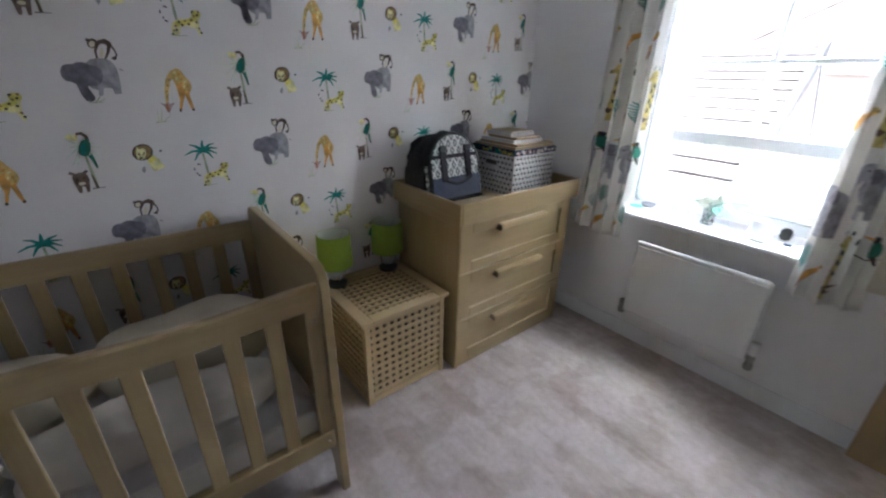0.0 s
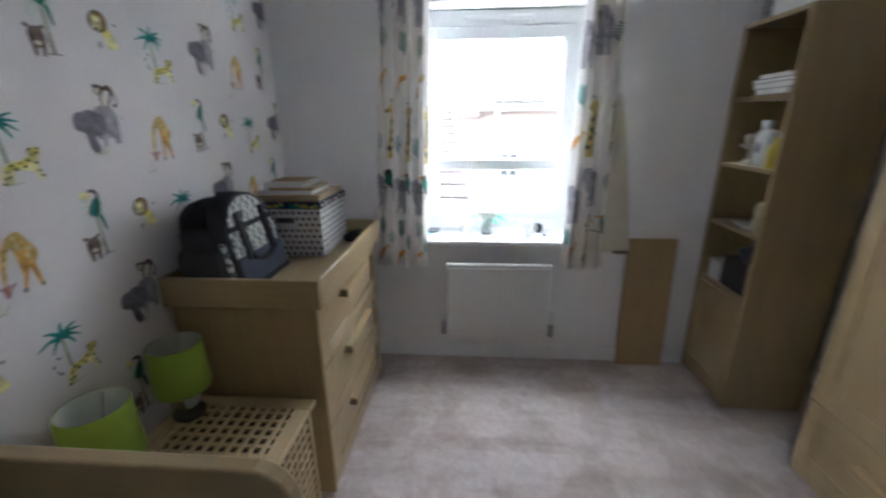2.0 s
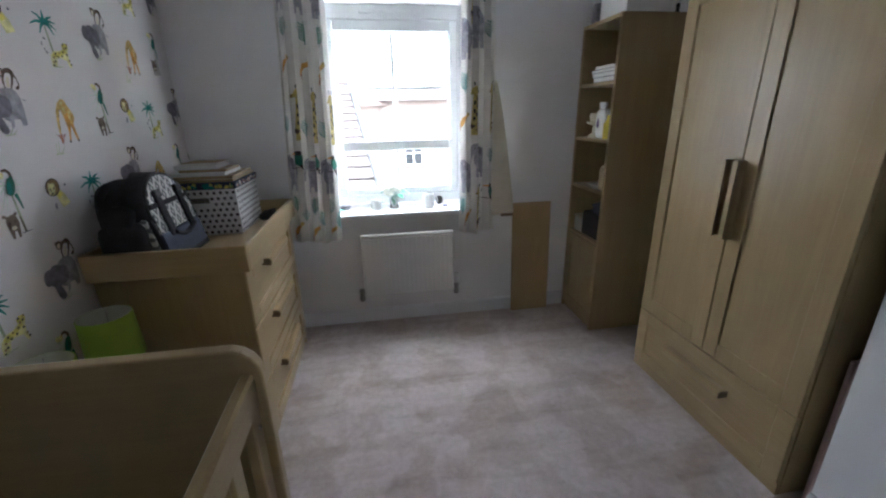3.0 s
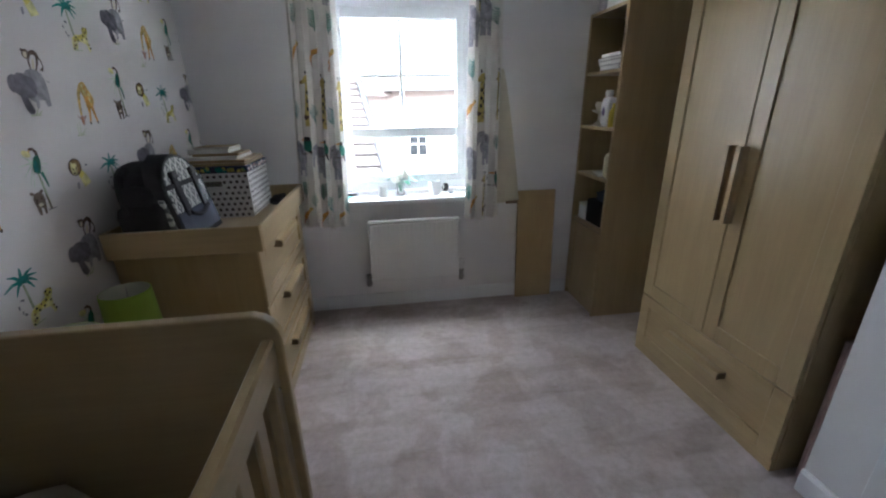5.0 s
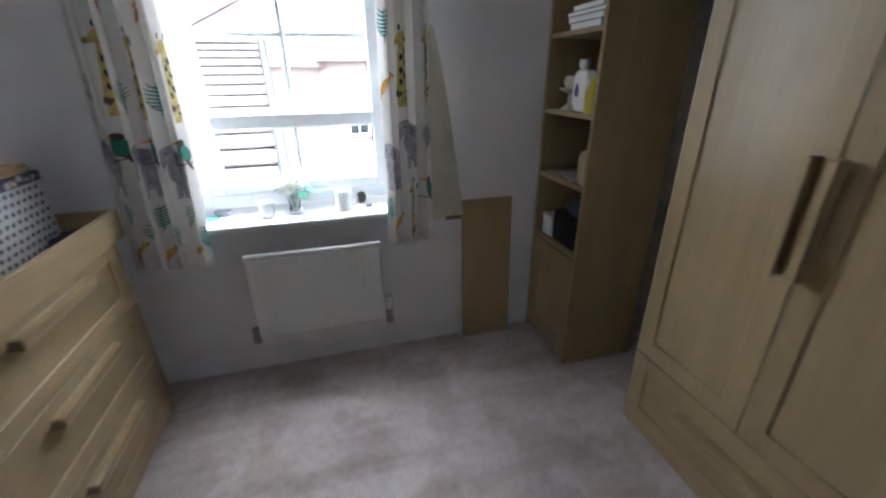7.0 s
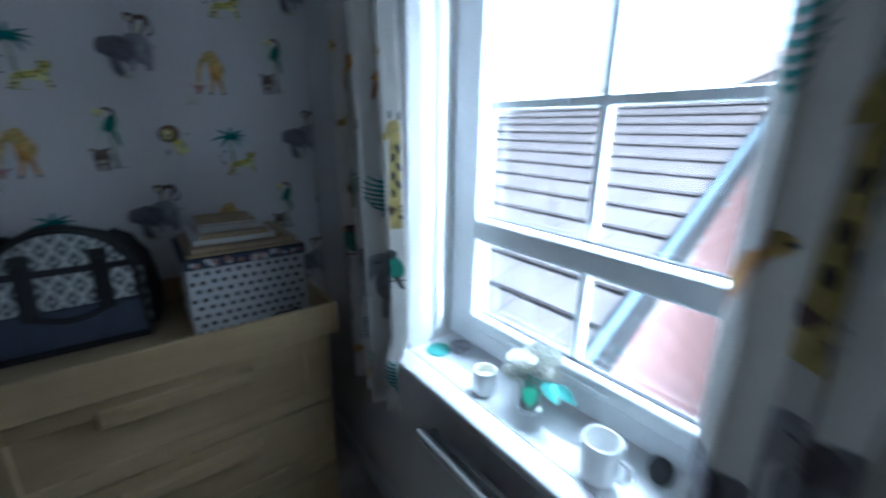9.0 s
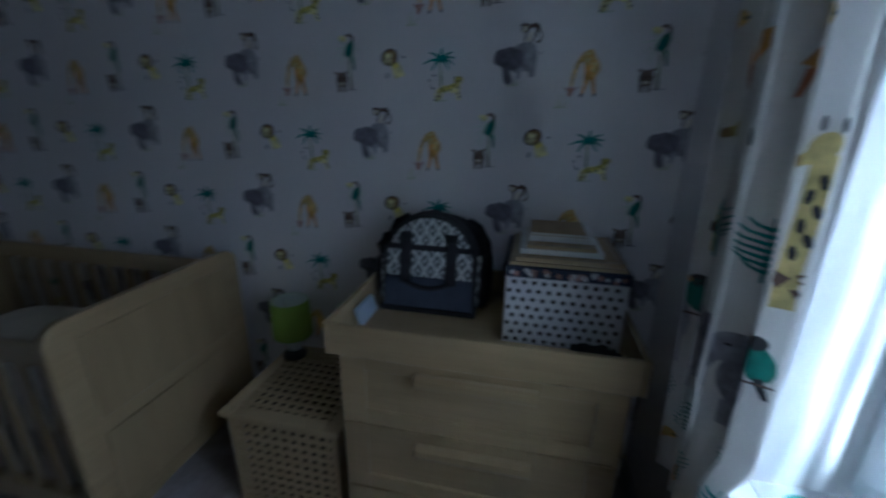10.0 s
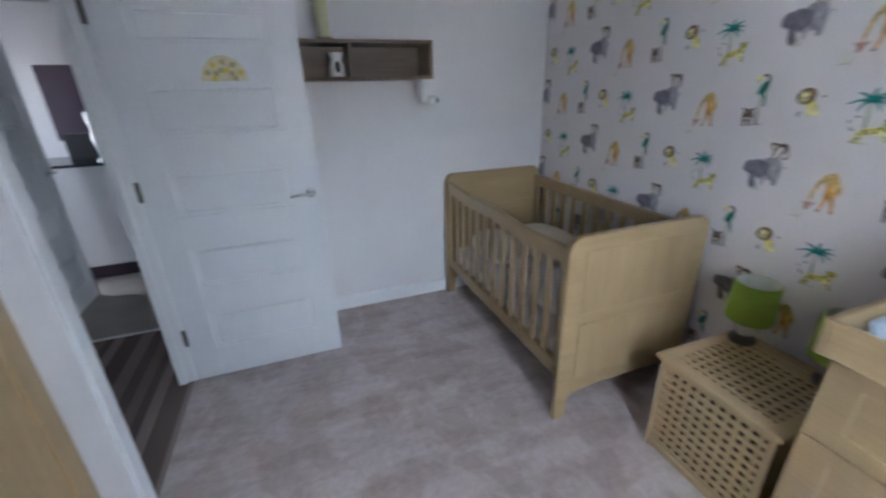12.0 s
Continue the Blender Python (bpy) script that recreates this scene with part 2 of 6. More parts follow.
def ogee_material():
    """Woven nested-diamond pattern, off-white on charcoal, in the y-z plane."""
    m = bpy.data.materials.new("ogee_fabric")
    m.use_nodes = True
    n, l = m.node_tree.nodes, m.node_tree.links
    p = n["Principled BSDF"]
    p.inputs["Roughness"].default_value = 0.8
    tc, sep = n.new("ShaderNodeTexCoord"), n.new("ShaderNodeSeparateXYZ")
    l.new(tc.outputs["Object"], sep.inputs[0])

    def tri(sock, period, shift):
        a = n.new("ShaderNodeMath")
        a.operation = "PINGPONG"
        a.inputs[1].default_value = period / 2
        b = n.new("ShaderNodeMath")
        b.inputs[1].default_value = shift
        l.new(sock, b.inputs[0])
        l.new(b.outputs[0], a.inputs[0])
        c = n.new("ShaderNodeMath")
        c.operation = "DIVIDE"
        c.inputs[1].default_value = period / 2
        l.new(a.outputs[0], c.inputs[0])
        return c.outputs[0]

    s = n.new("ShaderNodeMath")
    l.new(tri(sep.outputs["Y"], 0.046, 0.3), s.inputs[0])
    l.new(tri(sep.outputs["Z"], 0.074, 0.1), s.inputs[1])
    k = n.new("ShaderNodeMath")
    k.operation = "MULTIPLY"
    k.inputs[1].default_value = 2 * math.pi
    l.new(s.outputs[0], k.inputs[0])
    c = n.new("ShaderNodeMath")
    c.operation = "COSINE"
    l.new(k.outputs[0], c.inputs[0])
    ramp = n.new("ShaderNodeValToRGB")
    e = ramp.color_ramp.elements
    e[0].position, e[0].color = 0.34, (0.13, 0.135, 0.14, 1)
    e[1].position, e[1].color = 0.58, (0.64, 0.64, 0.60, 1)
    mr = n.new("ShaderNodeMapRange")
    mr.inputs["From Min"].default_value, mr.inputs["From Max"].default_value = -1, 1
    l.new(c.outputs[0], mr.inputs["Value"])
    l.new(mr.outputs[0], ramp.inputs["Fac"])
    l.new(ramp.outputs[0], p.inputs["Base Color"])
    MATS["ogee_fabric"] = m


def cloth_material():
    """Thin curtain cloth that lets some light through."""
    m = surface("curtain_cloth", (0.78, 0.75, 0.71), 0.9, 0.05, 8, 0.4, 500)
    n, l = m.node_tree.nodes, m.node_tree.links
    p, out = n["Principled BSDF"], n["Material Output"]
    tr, mx = n.new("ShaderNodeBsdfTranslucent"), n.new("ShaderNodeMixShader")
    tr.inputs["Color"].default_value = (0.72, 0.70, 0.66, 1)
    mx.inputs[0].default_value = 0.28
    l.new(p.outputs[0], mx.inputs[1])
    l.new(tr.outputs[0], mx.inputs[2])
    l.new(mx.outputs[0], out.inputs[0])


def glass_material(name, color=(1, 1, 1), rough=0.0):
    m = bpy.data.materials.new(name)
    m.use_nodes = True
    n, l = m.node_tree.nodes, m.node_tree.links
    g = n["Principled BSDF"]
    g.inputs["Base Color"].default_value = (*color, 1)
    g.inputs["Roughness"].default_value = rough
    g.inputs["Transmission Weight"].default_value = 1.0
    g.inputs["IOR"].default_value = 1.45
    MATS[name] = m


carpet_material()
stripe_material()
ogee_material()
cloth_material()
glass_material("pane_glass")
glass_material("lamp_glass", (0.9, 0.92, 0.92), 0.05)

# ---- building helpers ----


def bm_new():
    return bmesh.new()


def box(bm, x0, x1, y0, y1, z0, z1, b=0.0, seg=1):
    """Adds a box, with bevelled edges where b is given."""
    x0, x1, y0, y1, z0, z1 = min(x0, x1), max(x0, x1), min(y0, y1), max(y0, y1), min(z0, z1), max(z0, z1)
    vs = [bm.verts.new((x, y, z)) for x in (x0, x1) for y in (y0, y1) for z in (z0, z1)]
    fs = [bm.faces.new([vs[i] for i in q]) for q in ((0, 1, 3, 2), (4, 6, 7, 5), (0, 4, 5, 1), (2, 3, 7, 6), (0, 2, 6, 4), (1, 5, 7, 3))]
    if b:
        edges = list({e for f in fs for e in f.edges})
        bmesh.ops.bevel(bm, geom=edges, offset=b, segments=seg, affect="EDGES", profile=0.5)
    return bm


def extrude(bm, pts, axis, a, b, bevel=0.0):
    """Adds a prism: a 2D outline (in the two other axes, in order) from a to b along axis."""
    def place(p, t):
        return {"x": (t, p[0], p[1]), "y": (p[0], t, p[1]), "z": (p[0], p[1], t)}[axis]
    lo, hi = [bm.verts.new(place(p, a)) for p in pts], [bm.verts.new(place(p, b)) for p in pts]
    k = len(pts)
    fs = [bm.faces.new(lo[::-1]), bm.faces.new(hi)] + [bm.faces.new((lo[i], lo[(i + 1) % k], hi[(i + 1) % k], hi[i])) for i in range(k)]
    if bevel:
        bmesh.ops.bevel(bm, geom=list({e for f in fs[:2] for e in f.edges}), offset=bevel, segments=2, affect="EDGES", profile=0.5)
    bmesh.ops.recalc_face_normals(bm, faces=[f for f in bm.faces])
    return bm


def lathe(bm, cx, cy, profile, n=24, axis="z"):
    """Adds a turned shape: profile rows (radius, height)."""
    rings = []
    for r, z in profile:
        ring = []
        for i in range(n):
            a = 2 * math.pi * i / n
            ring.append(bm.verts.new((cx + r * math.cos(a), cy + r * math.sin(a), z)))
        rings.append(ring)
    for A, B in zip(rings, rings[1:]):
        for i in range(n):
            bm.faces.new((A[i], A[(i + 1) % n], B[(i + 1) % n], B[i]))
    if profile[0][0] > 1e-5:
        bm.faces.new(rings[0][::-1])
    if profile[-1][0] > 1e-5:
        bm.faces.new(rings[-1])
    return bm


def tube(bm, pts, r, n=8):
    """Adds a bent rod through pts."""
    pts = [Vector(p) for p in pts]
    rings = []
    for i, p in enumerate(pts):
        d = (pts[min(i + 1, len(pts) - 1)] - pts[max(i - 1, 0)]).normalized()
        u = d.cross(Vector((0, 0, 1)) if abs(d.z) < 0.9 else Vector((1, 0, 0))).normalized()
        w = d.cross(u)
        rings.append([bm.verts.new(p + r * (math.cos(2 * math.pi * k / n) * u + math.sin(2 * math.pi * k / n) * w)) for k in range(n)])
    for A, B in zip(rings, rings[1:]):
        for k in range(n):
            bm.faces.new((A[k], A[(k + 1) % n], B[(k + 1) % n], B[k]))
    bm.faces.new(rings[0][::-1])
    bm.faces.new(rings[-1])
    return bm


def blob(bm, c, r, power=2.5, n=20, m=12, wob=0.0, seed=0.0):
    """Adds a soft cushion shape: a rounded box with half sizes r."""
    def sp(v):
        return math.copysign(abs(v) ** (2 / power), v)
    rows = []
    for j in range(m + 1):
        t = -math.pi / 2 + math.pi * j / m
        row = []
        for i in range(n):
            a = 2 * math.pi * i / n
            v = Vector((sp(math.cos(t)) * sp(math.cos(a)), sp(math.cos(t)) * sp(math.sin(a)), sp(math.sin(t))))
            w = 1 + wob * noise.noise(v * 1.7 + Vector((seed, seed, 0)))
            row.append(bm.verts.new((c[0] + v.x * r[0] * w, c[1] + v.y * r[1] * w, c[2] + v.z * r[2] * w)))
        rows.append(row)
    for A, B in zip(rows, rows[1:]):
        for i in range(n):
            bm.faces.new((A[i], A[(i + 1) % n], B[(i + 1) % n], B[i]))
    bmesh.ops.remove_doubles(bm, verts=bm.verts[:], dist=1e-6)
    return bm


def origin_of(ob):
    v = Vector((0, 0, 0))
    while ob is not None:
        v += ob.location
        ob = ob.parent
    return v


def part(name, bm, material, parent=None, label="", smooth=False):
    """Links a bmesh, built in world coordinates, as one mesh under a thing or a part."""
    me = bpy.data.meshes.new(name)
    bmesh.ops.recalc_face_normals(bm, faces=bm.faces[:])
    if parent is not None:
        bmesh.ops.translate(bm, verts=bm.verts[:], vec=-origin_of(parent))
    bm.to_mesh(me)
    bm.free()
    for mt in (material if isinstance(material, (list, tuple)) else [material]):
        me.materials.append(MATS[mt])
    if smooth:
        me.shade_smooth()
        me.set_sharp_from_angle(angle=radians(40))
    ob = new(name, me)
    ob.parent = parent
    if label:
        ob["label"] = label
    return ob


def thing(name, at, label, category, group=""):
    """An empty at the base of a thing, to which its parts belong."""
    ob = new(name)
    ob.location, ob.empty_display_size = at, 0.05
    return tagged(ob, label, category, group)


def structure(name, bm, material, label=""):
    return tagged(part(name, bm, material), label, kind="structure")
# ---- large structure ----
H = 2.40          # ceiling height
YW, YB = 0.03, -3.40   # window wall and back wall faces
XD = 2.625        # wall with the doorway
XR = 3.16         # back of the wardrobe recess
WX0, WX1, WZ0, WZ1 = 0.775, 1.775, 0.82, 2.10   # window opening
DY0, DY1, DZ = -2.90, -2.025, 2.05              # doorway

structure("floor", box(box(bm_new(), 0, XD + 0.012, YB, YW, -0.10, 0), XD + 0.012, XR, -1.80, YW, -0.10, 0), "carpet", "mottled grey-beige cut pile carpet with vacuum marks")
wall_w = structure("wall_west", box(bm_new(), -0.10, 0, YB - 0.1, YW + 0.3, -0.1, H), "wallpaper", "white wallpaper printed with safari animals")
bm = bm_new()
box(bm, 0, WX0, YW, YW + 0.30, -0.1, H)
box(bm, WX1, XR + 0.1, YW, YW + 0.30, -0.1, H)
box(bm, WX0, WX1, YW, YW + 0.30, -0.1, WZ0 - 0.03)
box(bm, WX0, WX1, YW, YW + 0.30, WZ1, H)
structure("wall_north", bm, "wall_paint", "plain white painted wall with a deep window reveal")
structure("wall_south", box(bm_new(), 0, XD, YB - 0.1, YB, -0.1, H), "wall_paint", "plain white painted wall behind the cot")
bm = bm_new()
box(bm, XD, 2.695, YB - 0.1, DY0 - 0.012, -0.1, H)
box(bm, XD, 2.695, DY1 + 0.012, -1.79, -0.1, H)
box(bm, XD, 2.695, DY0 - 0.012, DY1 + 0.012, DZ + 0.012, H)
box(bm, 2.695, XR, -1.90, -1.79, -0.1, H)
structure("wall_east", bm, "wall_paint", "plain white painted wall with a doorway")
structure("wall_recess", box(bm_new(), XR, XR + 0.1, -1.90, YW, -0.1, H), "wall_paint")
structure("ceiling", box(bm_new(), -0.1, 4.8, -5.6, YW + 0.3, H, H + 0.1), "ceiling_paint", "flat white painted ceiling")


def skirting(name, pts_from, pts_to, normal):
    """Skirting board with a small chamfered top, from one floor point to another."""
    bm = bm_new()
    (xa, ya), (xb, yb), (nx, ny) = pts_from, pts_to, normal
    prof = [(0, 0), (0.016, 0), (0.016, 0.085), (0.010, 0.098), (0, 0.10)]
    A = [bm.verts.new((xa + nx * p, ya + ny * p, z)) for p, z in prof]
    B = [bm.verts.new((xb + nx * p, yb + ny * p, z)) for p, z in prof]
    k = len(prof)
    bm.faces.new(A), bm.faces.new(B[::-1])
    for i in range(k):
        bm.faces.new((A[i], A[(i + 1) % k], B[(i + 1) % k], B[i]))
    structure(name, bm, "gloss_white", "white painted skirting board")


skirting("baseboard_north", (0.017, YW), (XR - 0.001, YW), (0, -1))
skirting("baseboard_west", (0, YW), (0, YB), (1, 0))
skirting("baseboard_south", (0.017, YB), (XD - 0.017, YB), (0, 1))
skirting("baseboard_recess", (XR, YW - 0.017), (XR, -1.79), (-1, 0))
skirting("baseboard_east", (XD, -1.79), (XD, DY1 + 0.075), (-1, 0))
skirting("baseboard_east_rear", (XD, DY0 - 0.075), (XD, YB + 0.017), (-1, 0))

# door lining, stop and architrave
bm = bm_new()
box(bm, XD - 0.003, 2.698, DY0 - 0.012, DY0 + 0.02, 0, DZ, 0.002)
box(bm, XD - 0.003, 2.698, DY1 - 0.02, DY1 + 0.012, 0, DZ, 0.002)
box(bm, XD - 0.003, 2.698, DY0 + 0.02, DY1 - 0.02, DZ - 0.03, DZ + 0.012, 0.002)
box(bm, XD + 0.045, XD + 0.085, DY0 + 0.02, DY0 + 0.032, 0, DZ - 0.03)
box(bm, XD + 0.045, XD + 0.085, DY1 - 0.032, DY1 - 0.02, 0, DZ - 0.03)
structure("door_lining", bm, "gloss_white", "white painted timber door lining")
for side, x0, x1 in (("room", XD - 0.018, XD), ("landing", 2.695, 2.708)):
    bm = bm_new()
    box(bm, x0, x1, DY1 - 0.012, DY1 + 0.058, 0, DZ + 0.05, 0.004, 2)
    box(bm, x0, x1, DY0 - 0.058, DY0 + 0.012, 0, DZ + 0.05, 0.004, 2)
    box(bm, x0, x1, DY0 + 0.012, DY1 - 0.012, DZ - 0.012, DZ + 0.05, 0.004, 2)
    structure("architrave_" + side, bm, "gloss_white", "white painted door architrave")

# window: frame, sashes, bars, glass
win = tagged(new("window_1"), "white plastic casement window with glazing bars and trickle vent", "window", kind="structure")
win.location = (1.275, 0.24, WZ0)
yf0, yf1 = 0.205, 0.275
bm = bm_new()
box(bm, WX0, WX0 + 0.07, yf0, yf1, WZ0 + 0.02, WZ1, 0.006, 2)
box(bm, WX1 - 0.07, WX1, yf0, yf1, WZ0 + 0.02, WZ1, 0.006, 2)
box(bm, WX0 + 0.07, WX1 - 0.07, yf0, yf1, WZ0 + 0.02, WZ0 + 0.085, 0.006, 2)
box(bm, WX0 + 0.07, WX1 - 0.07, yf0, yf1, 2.015, WZ1, 0.006, 2)
part("window_frame", bm, "upvc", win)
bm = bm_new()
gx0, gx1 = 0.912, 1.645
for x0, x1 in ((WX0 + 0.073, gx0), (gx1, WX1 - 0.073)):
    box(bm, x0, x1, yf0 - 0.012, yf1 - 0.02, WZ0 + 0.088, 2.012, 0.008, 2)
box(bm, gx0, gx1, yf0 - 0.012, yf1 - 0.02, WZ0 + 0.088, 0.955, 0.008, 2)
box(bm, gx0, gx1, yf0 - 0.012, yf1 - 0.02, 1.212, 1.282, 0.008, 2)
box(bm, gx0, gx1, yf0 - 0.012, yf1 - 0.02, 1.945, 2.012, 0.008, 2)
part("sash", bm, "upvc", win)
bm = bm_new()
for x0, x1, z0, z1 in ((gx0, gx1, 0.955, 0.96), (gx0, gx1, 1.207, 1.212), (gx0, gx1, 1.282, 1.287), (gx0, gx1, 1.94, 1.945),
                       (gx0, gx0 + 0.005, 0.96, 1.207), (gx1 - 0.005, gx1, 0.96, 1.207), (gx0, gx0 + 0.005, 1.287, 1.94), (gx1 - 0.005, gx1, 1.287, 1.94)):
    box(bm, x0, x1, 0.226, 0.24, z0, z1)
part("gasket", bm, "black_plastic", win, "thin black rubber gasket")
part("glazing_bar", box(bm_new(), 1.261, 1.287, 0.232, 0.25, 1.287, 1.94, 0.003), "upvc", win)
part("glazing_bar", box(bm_new(), 1.261, 1.287, 0.232, 0.25, 0.96, 1.207, 0.003), "upvc", win)
part("glazing_bar", box(bm_new(), gx0 + 0.005, gx1 - 0.005, 0.234, 0.248, 1.600, 1.626, 0.003), "upvc", win)
for z0, z1 in ((0.955, 1.212), (1.282, 1.945)):
    g = part("pane", box(bm_new(), gx0 - 0.004, gx1 + 0.004, 0.2505, 0.2545, z0 - 0.004, z1 + 0.004), "pane_glass", win)
    g.visible_shadow = False
bm = bm_new()
box(bm, 1.08, 1.47, 0.190, yf0, 2.045, 2.068, 0.005, 2)
part("trickle_vent", bm, "upvc", win)
part("stay_bar", box(bm_new(), 1.08, 1.40, 0.185, 0.193, 0.925, 0.935, 0.002), "upvc", win)
bm = bm_new()
box(bm, WX0 - 0.03, WX1 + 0.03, -0.040, YW, WZ0 - 0.03, WZ0, 0.008, 2)
box(bm, WX0, WX1, YW, 0.30, WZ0 - 0.03, WZ0)
structure("window_sill", bm, "gloss_white", "white gloss painted window board")
structure("window_sill_outer", box(bm_new(), WX0, WX1, 0.276, 0.37, WZ0 + 0.021, WZ0 + 0.05, 0.004), "upvc", "white plastic outer window sill")


# ---- wallpaper prints ----
def ring_pts(cx, cy, rx, ry, rot=0.0, n=18):
    c, s = math.cos(rot), math.sin(rot)
    return [(cx + rx * math.cos(2 * math.pi * i / n) * c - ry * math.sin(2 * math.pi * i / n) * s,
             cy + rx * math.cos(2 * math.pi * i / n) * s + ry * math.sin(2 * math.pi * i / n) * c) for i in range(n)]


def stroke_pts(pts, w0, w1):
    """Outline of a tapering brush stroke."""
    left, right = [], []
    for i, (x, y) in enumerate(pts):
        a, b = pts[max(i - 1, 0)], pts[min(i + 1, len(pts) - 1)]
        dx, dy = b[0] - a[0], b[1] - a[1]
        k = math.hypot(dx, dy) or 1
        w = (w0 + (w1 - w0) * i / (len(pts) - 1)) / 2
        left.append((x - dy / k * w, y + dx / k * w))
        right.append((x + dy / k * w, y - dx / k * w))
    return left + right[::-1]


def sketch(shapes, cx, cy, su, skew, sv, du, dv):
    """Scales print outlines drawn on a drafting grid (x to the right, y down) to metres on the wall."""
    return [(ink, [((x - cx) * su + (y - cy) * skew + du, (cy - y) * sv + dv) for x, y in pts]) for ink, pts in shapes]


def elephant():
    S = [("sage", stroke_pts([(205, 398), (290, 396)], 8, 4)), ("sage", stroke_pts([(245, 395), (275, 352)], 9, 4)), ("sage", stroke_pts([(262, 396), (300, 372)], 8, 3)),
         ("grey", [(180, 190), (205, 168), (245, 160), (290, 162), (325, 178), (350, 210), (366, 250), (378, 300), (387, 350), (350, 353), (344, 322), (318, 318), (285, 320), (284, 360), (262, 362), (256, 330), (215, 318), (190, 270)]),
         ("paleyellow", stroke_pts([(188, 318), (216, 352)], 22, 10)),
         ("dkgrey", [(112, 196), (135, 184), (170, 184), (205, 198), (240, 205), (268, 225), (280, 256), (272, 292), (250, 308), (215, 308), (188, 312), (186, 338), (200, 366), (222, 376), (240, 368), (240, 384), (222, 393), (195, 388), (170, 362), (152, 328), (138, 298), (112, 286), (84, 282), (62, 262), (54, 232), (64, 204), (90, 194)]),
         ("dkgrey", stroke_pts([(366, 215), (392, 225)], 6, 3)),
         ("brown", ring_pts(216, 86, 30, 25, 0.3)), ("cream", ring_pts(214, 90, 17, 16, 0.3)), ("brown", stroke_pts([(180, 66), (200, 74)], 16, 12)),
         ("brown", stroke_pts([(234, 96), (252, 78), (278, 72), (302, 84), (312, 104)], 22, 30)), ("brown", stroke_pts([(242, 92), (232, 124), (244, 162)], 18, 10)),
         ("brown", stroke_pts([(304, 96), (302, 128), (288, 164)], 22, 11)), ("brown", stroke_pts([(306, 90), (334, 112), (350, 142), (344, 166), (322, 160)], 10, 8)),
         ("cream", stroke_pts([(268, 108), (266, 156)], 16, 24))]
    return sketch(S, 220, 240, 0.0005, -0.000167, 0.0006, -0.002, 0.015)


def giraffe():
    S = [("sage", stroke_pts([(562, 500), (630, 498)], 6, 4)), ("sage", stroke_pts([(578, 498), (566, 436)], 7, 2)), ("sage", stroke_pts([(592, 498), (590, 430)], 7, 2)), ("sage", stroke_pts([(604, 498), (640, 462)], 6, 2)),
         ("amber", stroke_pts([(666, 232), (634, 246), (616, 280), (612, 335), (618, 396)], 44, 15)),
         ("amber", [(632, 232), (652, 214), (676, 218), (704, 250), (738, 286), (749, 322), (738, 350), (716, 352), (708, 388), (688, 384), (682, 342), (658, 300), (640, 272)]),
         ("orange", [(660, 290), (690, 300), (716, 330), (708, 380), (690, 380), (684, 340)]),
         ("orange", stroke_pts([(700, 348), (697, 400), (694, 442)], 22, 13)), ("orange", stroke_pts([(722, 344), (742, 392), (766, 438)], 24, 13)),
         ("brown", ring_pts(694, 438, 8, 9)), ("brown", ring_pts(766, 436, 8, 8)),
         ("pink", [(572, 392), (604, 404), (618, 392), (636, 402), (662, 394), (644, 418), (634, 450), (620, 446), (606, 416)]), ("rust", stroke_pts([(614, 402), (628, 442)], 14, 10)),
         ("amber", stroke_pts([(736, 290), (750, 320)], 8, 4))]
    for i, (x, y, r) in enumerate(((650, 236, 9), (672, 246, 10), (662, 268, 9), (690, 270, 10), (710, 284, 9), (688, 294, 9), (724, 306, 9), (706, 312, 9), (732, 330, 8), (624, 276, 7), (614, 304, 6), (613, 334, 6), (616, 362, 5))):
        S.append(("paleyellow" if i in (0, 2, 4, 7) else ("orange" if i < 9 else "tan"), ring_pts(x, y, r, r * 0.75, 0.7 * i, 7)))
    return sketch(S, 672, 350, 0.0006, -0.000167, 0.000667, 0.015, -0.014)


def parrot():
    S = [("mint", stroke_pts([(996, 190), (x, y)], 9, 2)) for x, y in ((930, 150), (922, 200), (936, 246), (956, 282), (1050, 180), (1074, 206), (1062, 236), (1060, 262), (972, 296))]
    S += [("paleyellow", ring_pts(968, 152, 24, 14, 0.4)), ("stem", stroke_pts([(1008, 238), (1024, 320), (1036, 398)], 9, 14)), ("brown", stroke_pts([(1020, 330), (1038, 400)], 6, 9)), ("dkgrey", stroke_pts([(1016, 401), (1070, 399)], 6, 3)),
          ("brown", stroke_pts([(984, 136), (1004, 134), (1020, 148), (1024, 172)], 12, 16)), ("white", stroke_pts([(990, 146), (1004, 172)], 10, 18)), ("amber", stroke_pts([(982, 138), (988, 156)], 7, 3)),
          ("green", [(1000, 170), (1024, 158), (1034, 184), (1030, 220), (1018, 240), (1000, 240), (986, 228), (988, 198)]), ("teal", ring_pts(1004, 208, 13, 26, 0.15)),
          ("green", stroke_pts([(1026, 236), (1038, 268), (1048, 302)], 18, 8)),
          ("bear", stroke_pts([(936, 314), (956, 322)], 14, 12)), ("bear", stroke_pts([(1006, 310), (988, 322)], 14, 12)),
          ("bear", [(952, 322), (978, 314), (1000, 324), (1010, 350), (1008, 384), (1006, 414), (994, 414), (990, 386), (978, 384), (976, 416), (964, 414), (962, 384), (950, 362), (946, 340)]),
          ("brown", stroke_pts([(964, 344), (960, 372)], 12, 8)), ("cream", ring_pts(980, 370, 14, 8)), ("brown", ring_pts(990, 344, 6, 7))]
    return sketch(S, 1000, 270, 0.000733, -0.0001, 0.000733, -0.004, -0.003)


